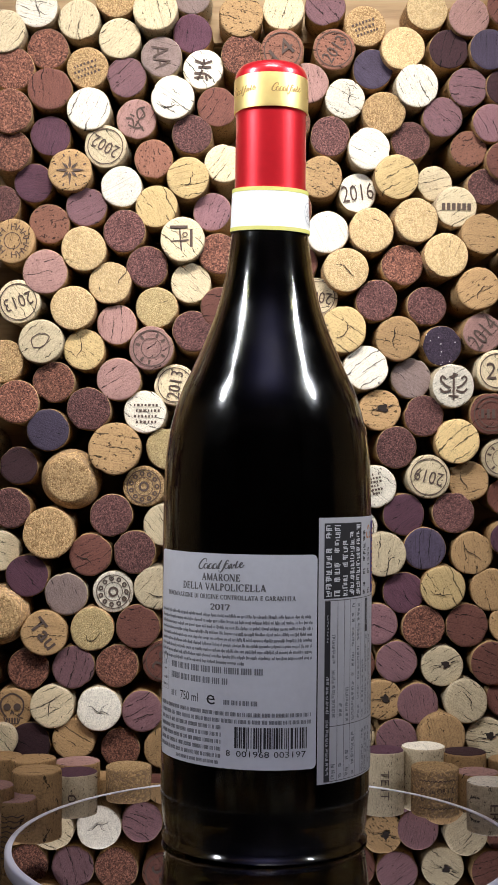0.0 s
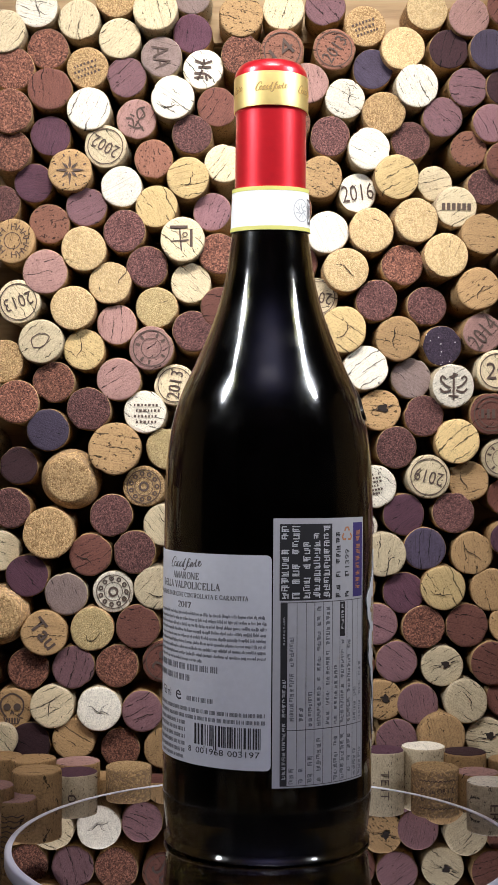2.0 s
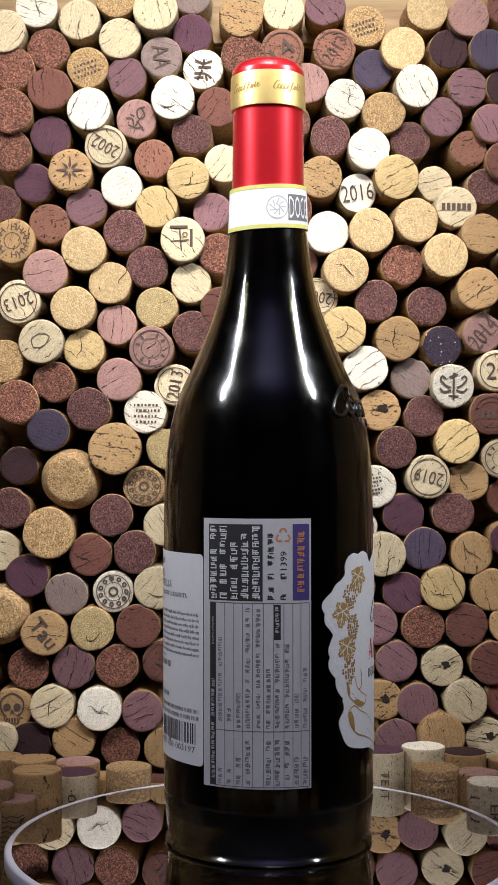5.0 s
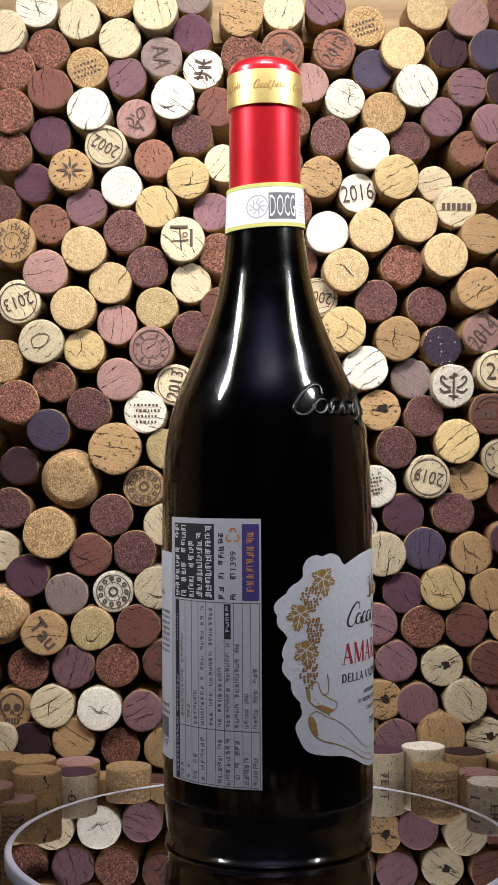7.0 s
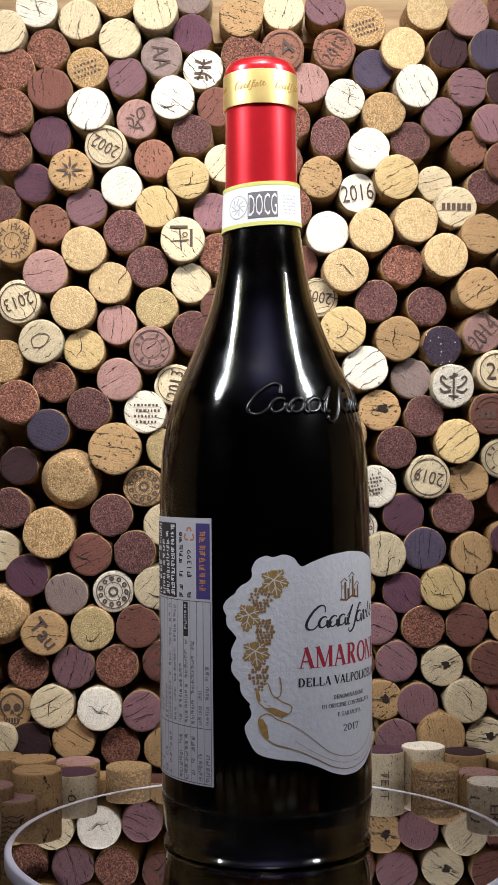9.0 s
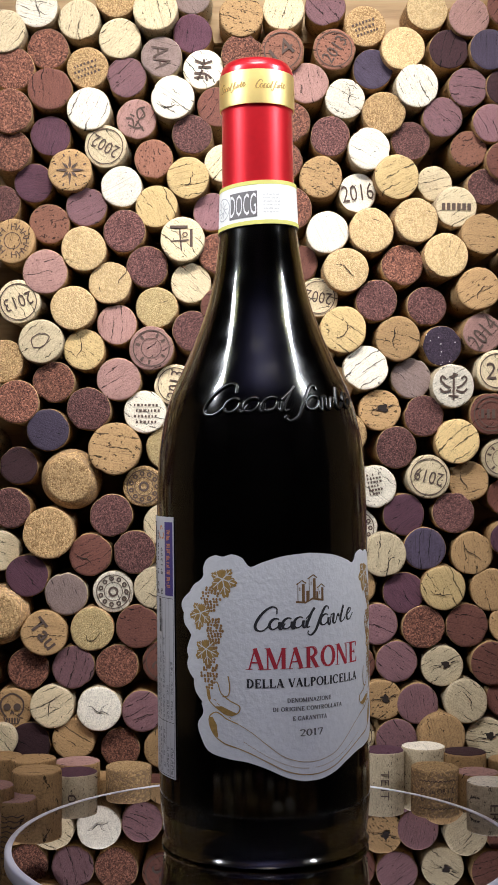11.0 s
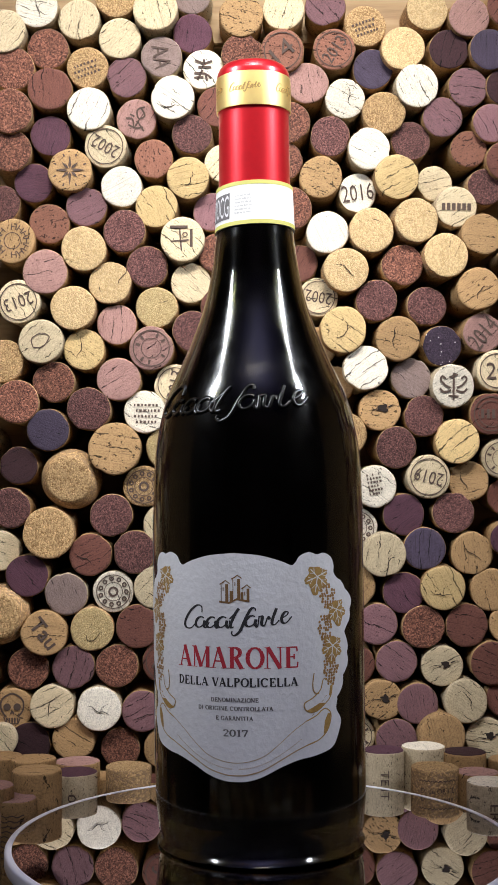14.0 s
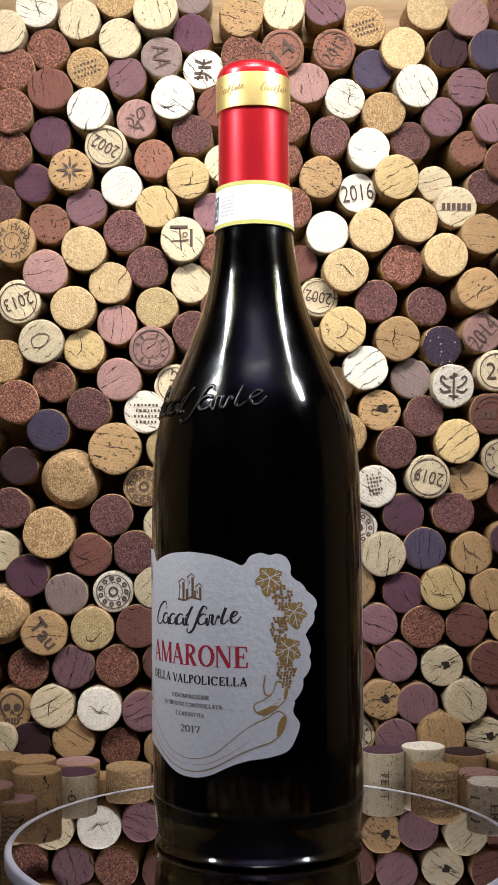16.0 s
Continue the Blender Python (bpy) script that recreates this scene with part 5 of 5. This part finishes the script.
    cork(0.1134, 0.1343, 0.3157, 19.2, "H2", 4.9, 0.2)
    cork(0.1318, 0.1319, 0.3093, 20.3, "R", 5.9, 0.9)
    cork(0.0171, 0.1307, 0.3090, 20.9, "K", -0.1, -1.7)
    cork(0.0367, 0.1283, 0.3000, 21.9, "H", -1.0, 1.4)
    cork(0.0558, 0.1331, 0.2929, 19.8, "Q", 1.4, 1.1, "2016", 8)
    cork(0.0754, 0.1259, 0.2997, 23.0, "Y", 3.9, 0.5)
    cork(0.0960, 0.1355, 0.2981, 18.7, "C", 7.1, 0.4)
    cork(0.1220, 0.1343, 0.2961, 19.2, "V", 4.9, 1.7)
    cork(0.1061, 0.1295, 0.2849, 21.4, "C", 5.8, 1.6, "word")
    cork(0.0214, 0.1283, 0.2840, 21.9, "K", -0.8, 1.5)
    cork(0.0401, 0.1283, 0.2716, 21.9, "Q", 1.1, 0.5)
    cork(0.0624, 0.1259, 0.2723, 23.0, "A", 1.8, -1.4)
    cork(0.0854, 0.1259, 0.2775, 23.0, "A", 7.6, -0.6)
    cork(0.1194, 0.1283, 0.2707, 21.9, "N", 7.0, -1.5)
    cork(0.0259, 0.1343, 0.2566, 19.2, "R", -1.7, -1.4)
    cork(0.0494, 0.1259, 0.2521, 23.0, "A", 3.2, -1.3, "crease", 145)
    cork(0.0785, 0.1295, 0.2550, 21.4, "K", 3.6, -0.5)
    cork(0.1005, 0.1259, 0.2596, 23.0, "A", 6.5, -0.6)
    cork(0.0356, 0.1319, 0.2388, 20.3, "C", 0.5, -1.6, "2002", 170)
    cork(0.0652, 0.1295, 0.2368, 21.4, "V", 1.6, 1.7)
    cork(0.0912, 0.1319, 0.2342, 20.3, "V", 4.1, 0.6)
    cork(0.1171, 0.1271, 0.2425, 22.4, "N", 5.0, -0.8, "crease", 92)
    cork(0.0477, 0.1235, 0.2214, 24.0, "Y", 0.1, -1.9, "crease", 68)
    cork(0.0757, 0.1259, 0.2170, 22.9, "N", 1.8, 1.3, "crease", 75)
    cork(0.0988, 0.1307, 0.2137, 20.8, "S", 7.8, 1.2)
    cork(0.1196, 0.1307, 0.2204, 20.8, "T", 8.7, -1.4, "2014", 50)
    cork(0.0593, 0.1259, 0.2021, 22.9, "W", 0.3, -0.0)
    cork(0.0829, 0.1307, 0.1970, 20.8, "L", 0.3, 1.8)
    cork(0.1039, 0.1271, 0.1930, 22.4, "W", 7.6, 1.9, "orn2")
    cork(0.1265, 0.1295, 0.2009, 21.3, "C", 3.7, 0.6, "20", 0)
    cork(0.0350, 0.1319, 0.2133, 20.3, "N", 0.7, 1.0)
    cork(0.0447, 0.1343, 0.1940, 19.2, "N", 0.5, 1.3)
    cork(0.0668, 0.1295, 0.1807, 21.3, "H", -0.8, 1.7, "hole")
    cork(0.0894, 0.1307, 0.1779, 20.8, "V", -0.4, 0.4)
    cork(0.1233, 0.1283, 0.1789, 21.8, "R", 1.6, 0.8, "ringbars")
    cork(0.0484, 0.1259, 0.1682, 22.9, "G", -0.8, -1.1)
    cork(0.1057, 0.1259, 0.1648, 22.9, "Y", -0.7, 0.5)
    cork(0.0751, 0.1295, 0.1617, 21.3, "V", 2.0, 1.6)
    cork(0.0643, 0.1283, 0.1419, 21.8, "W", -0.4, -0.4, "patch", 10)
    cork(0.0912, 0.1271, 0.1468, 22.4, "C", 1.3, -0.9, "2019", 165)
    cork(0.1121, 0.1307, 0.1447, 20.8, "N", -0.4, -1.9, "crease", 86)
    cork(0.1289, 0.1307, 0.1563, 20.8, "C", -1.3, 0.2, "ring")
    cork(0.0557, 0.1319, 0.1208, 20.2, "W", 0.8, 0.5, "orn")
    cork(0.0788, 0.1295, 0.1275, 21.3, "P", -0.5, 1.8)
    cork(0.1041, 0.1295, 0.1286, 21.3, "V", 0.5, -1.4)
    cork(0.1315, 0.1343, 0.1366, 19.1, "R", -1.7, 1.9)
    cork(0.0683, 0.1259, 0.1073, 22.9, "C", 2.0, 1.7, "crease", 149)
    cork(0.0892, 0.1283, 0.1103, 21.8, "B", 0.4, -0.8)
    cork(0.1133, 0.1283, 0.1080, 21.8, "N", -1.6, -1.0, "crease", 152)
    cork(0.1303, 0.1243, 0.1154, 17.1, "P", -1.1, 1.7)
    cork(0.0536, 0.1283, 0.0909, 21.8, "N", 1.6, 1.1)
    cork(0.0787, 0.1295, 0.0879, 21.2, "P", -1.4, -1.0)
    cork(0.0982, 0.1259, 0.0905, 22.8, "Y", -0.8, 1.8, "crease", 161)
    cork(0.1230, 0.1283, 0.0894, 21.8, "N", -1.3, 1.2)
    cork(0.0651, 0.1295, 0.0719, 21.2, "M", 0.7, 0.2)
    cork(0.0885, 0.1283, 0.0706, 21.8, "K", 1.8, -1.0)
    cork(0.1106, 0.1283, 0.0714, 21.8, "R", 0.1, -1.4)
    cork(0.1329, 0.1283, 0.0723, 21.8, "N", -1.6, -1.9)
    cork(0.0749, 0.1295, 0.0530, 21.2, "M", -0.7, -1.5)
    cork(0.0544, 0.1319, 0.0509, 20.1, "R", -1.8, 2.0)
    cork(0.0981, 0.1295, 0.0507, 21.2, "C", -0.8, 1.6, "hole")
    cork(0.1232, 0.1271, 0.0525, 22.3, "R", 0.8, 0.9)
    cork(0.0676, 0.1295, 0.0336, 21.2, "H", 0.6, 1.8, "hole")
    cork(0.0857, 0.1295, 0.0316, 21.2, "M", 1.5, 0.9)
    cork(0.1097, 0.1271, 0.0331, 22.3, "C", 0.2, 0.8, "crease", 144)
    cork(0.1310, 0.1295, 0.0350, 21.2, "R", 0.9, 0.2)
    cork(0.0748, 0.1295, 0.0136, 21.2, "M", 0.0, -1.4)
    cork(0.0971, 0.1235, 0.0162, 23.8, "N", 1.4, -0.1)
    cork(0.1206, 0.1295, 0.0142, 21.2, "C", -1.7, -1.3, "hole")
    cork(0.0551, 0.1343, 0.0146, 19.0, "C", 1.5, -1.0, "ring")
    cork(-0.1710, 0.1297, -0.0132, 21.4, "H", -0.1, -0.9)
    cork(-0.1497, 0.1275, -0.0144, 21.4, "H", -1.6, 1.6)
    cork(-0.1237, 0.1300, -0.0165, 21.4, "C", 0.5, -0.9)
    cork(-0.1007, 0.1296, -0.0129, 21.4, "R", -1.3, 0.4)
    cork(-0.0783, 0.1302, -0.0141, 21.4, "P", 1.0, 0.6)
    cork(-0.0571, 0.1284, -0.0123, 21.4, "G", -1.3, -0.4)
    cork(-0.0349, 0.1303, -0.0150, 21.4, "N", 1.1, 1.6)
    cork(-0.0120, 0.1276, -0.0129, 21.4, "Y", 0.7, 0.5)
    cork(0.0100, 0.1285, -0.0160, 21.4, "L", -0.9, -0.5)
    cork(0.0328, 0.1309, -0.0167, 21.4, "C", 1.3, -1.0)
    cork(0.0543, 0.1295, -0.0159, 21.4, "N", 0.5, -0.2)
    cork(0.0755, 0.1269, -0.0149, 21.4, "G", 0.8, 0.3)
    cork(0.0989, 0.1278, -0.0159, 21.4, "Y", 0.2, -1.0)
    cork(0.1211, 0.1308, -0.0180, 21.4, "G", -1.5, 1.6)
    cork(0.1431, 0.1266, -0.0154, 21.4, "V", 0.4, -1.9)
    cork(0.1649, 0.1286, -0.0182, 21.4, "L", -0.9, 1.0)
    cork(-0.1575, 0.1270, 0.0057, 21.4, "K", 0.0, 0.7)
    cork(-0.0025, 0.1297, 0.0069, 21.4, "G", -0.4, -0.3)
    cork(0.0197, 0.1272, 0.0056, 21.4, "H", 0.6, -1.5)
    cork(0.1521, 0.1285, 0.0056, 21.4, "P", -0.9, -1.9)
    cork(-0.1710, 0.1275, 0.0254, 21.4, "V", -2.0, 0.8)
    cork(-0.1494, 0.1303, 0.0270, 21.4, "Y", 0.3, -0.2)
    cork(-0.0222, 0.1288, 0.0266, 21.4, "H", 0.8, 1.9)
    cork(0.0092, 0.1281, 0.0266, 21.4, "K", -1.4, -1.7)
    cork(0.0328, 0.1303, 0.0253, 21.4, "P", 1.5, 0.9)
    cork(0.1636, 0.1275, 0.0256, 21.4, "P", -1.3, -1.0)
    cork(-0.1603, 0.1286, 0.0457, 21.4, "Y", -1.4, -1.4)
    cork(-0.1381, 0.1303, 0.0465, 21.4, "G", -0.3, -1.9)
    cork(-0.0102, 0.1305, 0.0454, 21.4, "K", 0.6, -0.2)
    cork(0.0211, 0.1294, 0.0438, 21.4, "K", -0.1, -1.5)
    cork(0.1503, 0.1284, 0.0439, 21.4, "C", -1.0, 0.2)
    cork(-0.1527, 0.1263, 0.0653, 21.4, "N", 1.4, -0.2)
    cork(-0.0002, 0.1278, 0.0651, 21.4, "Y", -1.5, -0.9)
    cork(0.0323, 0.1278, 0.0652, 21.4, "H", -0.4, -0.7)
    cork(0.1630, 0.1267, 0.0630, 21.4, "K", -1.9, -1.3)
    cork(-0.1673, 0.1274, 0.0844, 21.4, "G", -1.5, 1.4)
    cork(-0.0229, 0.1280, 0.0820, 21.4, "H", -0.2, 0.2)
    cork(0.0147, 0.1264, 0.0842, 21.4, "K", 1.9, -1.0)
    cork(0.1508, 0.1287, 0.0847, 21.4, "G", 1.4, 0.3)
    cork(-0.1536, 0.1285, 0.1017, 21.4, "Y", -0.2, 0.1)
    cork(-0.0178, 0.1284, 0.1031, 21.4, "L", -0.1, -0.7)
    cork(0.0056, 0.1272, 0.1044, 21.4, "V", 1.2, 0.5)
    cork(0.0323, 0.1264, 0.1027, 21.4, "T", 1.8, -0.9)
    cork(0.1636, 0.1270, 0.1050, 21.4, "P", -1.1, 0.6)
    cork(-0.1670, 0.1302, 0.1242, 21.4, "C", -0.3, 0.8)
    cork(-0.1450, 0.1277, 0.1216, 21.4, "L", -0.1, -1.1)
    cork(-0.0095, 0.1291, 0.1239, 21.4, "Y", -0.0, 1.2)
    cork(0.0136, 0.1271, 0.1238, 21.4, "L", -0.1, -1.4)
    cork(0.1521, 0.1289, 0.1231, 21.4, "T", -1.5, 1.9)
    cork(-0.1495, 0.1288, 0.1436, 21.4, "H", -0.5, -0.8)
    cork(-0.0191, 0.1289, 0.1426, 21.4, "R", -1.5, -0.8)
    cork(0.0094, 0.1260, 0.1443, 21.4, "P", 0.1, -0.0)
    cork(0.0324, 0.1270, 0.1424, 21.4, "Y", -0.2, 1.9)
    cork(0.1594, 0.1273, 0.1431, 21.4, "Y", -0.3, -0.7)
    cork(-0.1673, 0.1264, 0.1587, 21.4, "C", 0.9, -1.8)
    cork(-0.1397, 0.1291, 0.1638, 21.4, "L", -0.7, -1.5)
    cork(-0.0068, 0.1306, 0.1623, 21.4, "K", -0.3, 1.8)
    cork(-0.1688, 0.1274, 0.1816, 21.4, "L", -1.9, 1.3)
    cork(-0.0191, 0.1274, 0.1820, 21.4, "N", 0.6, -0.5)
    cork(0.0045, 0.1306, 0.1825, 21.4, "L", -1.6, 0.1)
    cork(0.0247, 0.1278, 0.1772, 21.4, "T", -0.7, 0.2)
    cork(0.1644, 0.1309, 0.1820, 21.4, "Y", 1.5, -0.4)
    cork(-0.1582, 0.1277, 0.2022, 21.4, "C", -1.9, -0.1)
    cork(-0.0098, 0.1280, 0.2025, 21.4, "Y", 1.4, -1.1)
    cork(0.0139, 0.1271, 0.2020, 21.4, "K", -0.1, 1.8)
    cork(0.1480, 0.1277, 0.1954, 21.4, "V", -0.1, 1.5)
    cork(-0.1704, 0.1280, 0.2224, 21.4, "V", -0.5, -0.4)
    cork(-0.1482, 0.1267, 0.2219, 21.4, "L", -1.1, 0.4)
    cork(0.0045, 0.1280, 0.2210, 21.4, "C", 0.7, 1.9)
    cork(0.1423, 0.1307, 0.2222, 21.4, "N", 1.3, -1.7)
    cork(0.1620, 0.1261, 0.2119, 21.4, "C", 0.8, -1.2)
    cork(-0.1564, 0.1303, 0.2411, 21.4, "L", -1.5, -0.6)
    cork(0.0117, 0.1295, 0.2409, 21.4, "C", -1.5, -2.0)
    cork(0.1549, 0.1285, 0.2397, 21.4, "Y", 0.8, -1.2)
    cork(-0.1716, 0.1301, 0.2566, 21.4, "K", -1.1, 0.9)
    cork(-0.1462, 0.1286, 0.2601, 21.4, "T", 1.4, 1.5)
    cork(0.1414, 0.1306, 0.2598, 21.4, "K", 1.9, -1.4)
    cork(-0.1588, 0.1278, 0.2786, 21.4, "L", -1.5, -0.6)
    cork(0.1505, 0.1261, 0.2791, 21.4, "N", 0.9, -0.0)
    cork(0.1702, 0.1301, 0.2695, 21.4, "G", -0.8, 0.9)
    cork(-0.1716, 0.1307, 0.2996, 21.4, "L", -0.3, -2.0)
    cork(0.1636, 0.1280, 0.3005, 21.4, "V", -1.7, -1.2)
    cork(-0.1629, 0.1279, 0.3196, 21.4, "T", 0.5, 0.3)
    cork(0.1518, 0.1289, 0.3182, 21.4, "H", -2.0, 2.0)
    cork(-0.1457, 0.1265, 0.3364, 21.4, "N", -1.4, 0.6)
    cork(0.1652, 0.1289, 0.3396, 21.4, "L", 1.8, -0.1)
    cork(-0.1607, 0.1290, 0.3524, 21.4, "T", -1.4, -0.9)
    cork(0.1546, 0.1281, 0.3581, 21.4, "Y", 0.8, -2.0)
    cork(-0.1679, 0.1283, 0.3746, 21.4, "N", 1.2, 1.8)
    cork(0.1627, 0.1293, 0.3779, 21.4, "C", -0.4, 0.5)

def standing_corks():
    standing(-0.0957, 0.0555, 0.0153, 22.1, "N", "")
    standing(-0.1019, 0.0855, 0.0138, 21.4, "N", "")
    standing(-0.0812, 0.0765, 0.0097, 21.1, "P", "W", "01")
    standing(-0.0839, 0.1055, 0.0083, 22.1, "T", "")
    standing(-0.0580, 0.0965, 0.0079, 22.5, "G", "")
    standing(-0.1030, 0.0395, 0.0068, 19.8, "T", "", "rings")
    standing(-0.0444, 0.1055, -0.0002, 20.4, "R", "")
    standing(-0.1204, 0.0985, 0.0123, 21.8, "N", "")
    standing(-0.1127, 0.0385, 0.0125, 19.8, "T", "")
    standing(-0.0671, 0.1115, 0.0001, 21.2, "N", "")
    standing(0.0648, 0.0995, 0.0151, 20.5, "P", "W", "TE")
    standing(0.0857, 0.1085, 0.0151, 21.1, "W", "", "MC")
    standing(0.1052, 0.1055, 0.0130, 21.0, "D", "")
    standing(0.0874, 0.0815, 0.0110, 22.3, "G", "", "bands")
    standing(0.1081, 0.0525, 0.0109, 21.3, "W", "", "ERLE")
    standing(0.1071, 0.0805, 0.0088, 20.2, "T", "")
    standing(0.1271, 0.1035, 0.0099, 20.9, "N", "")
    standing(0.1181, 0.0255, 0.0132, 20.3, "N", "")
    standing(-0.1116, 0.0035, 0.0093, 19.5, "K", "")
    # the rest of the ring, before the turntable
    rng = random.Random(5)
    for row, (radius, count, first, last) in enumerate(((0.1235, 9, 228, 312), (0.1475, 10, 226, 314))):
        for k in range(count):
            a = radians(first + (last - first) * k / (count - 1))
            dia = rng.uniform(20.2, 21.6)
            standing(0.0055 + radius * math.cos(a), radius * math.sin(a), rng.uniform(0.002, 0.0070) + 0.004 * row, dia, rng.choice("NGWCTKYR"))


wall_corks()
standing_corks()
wall_margin("cork_stack", -0.40, -0.186)
wall_margin("cork_stack", 0.186, 0.40)


# ---------------------------------------------------------------- what moves
def motions():
    """The turntable turns steadily; the bottle stands a little off its centre and leans slightly."""
    table_rows, bottle_rows = [], []
    for i in range(33):
        t = i * 0.5
        turn = -(12.544 * t - 0.0070 * t * t)
        spin = pose(0.00548, 0, 0, 0, 0, turn)
        table_rows.append((t, spin))
        bottle_rows.append((t, spin @ pose(0.0007, 0.0025, 0.0004, 0.344, 0.567, 0)))
    walk(TURNTABLE, table_rows)
    walk(BOTTLE, bottle_rows)


motions()
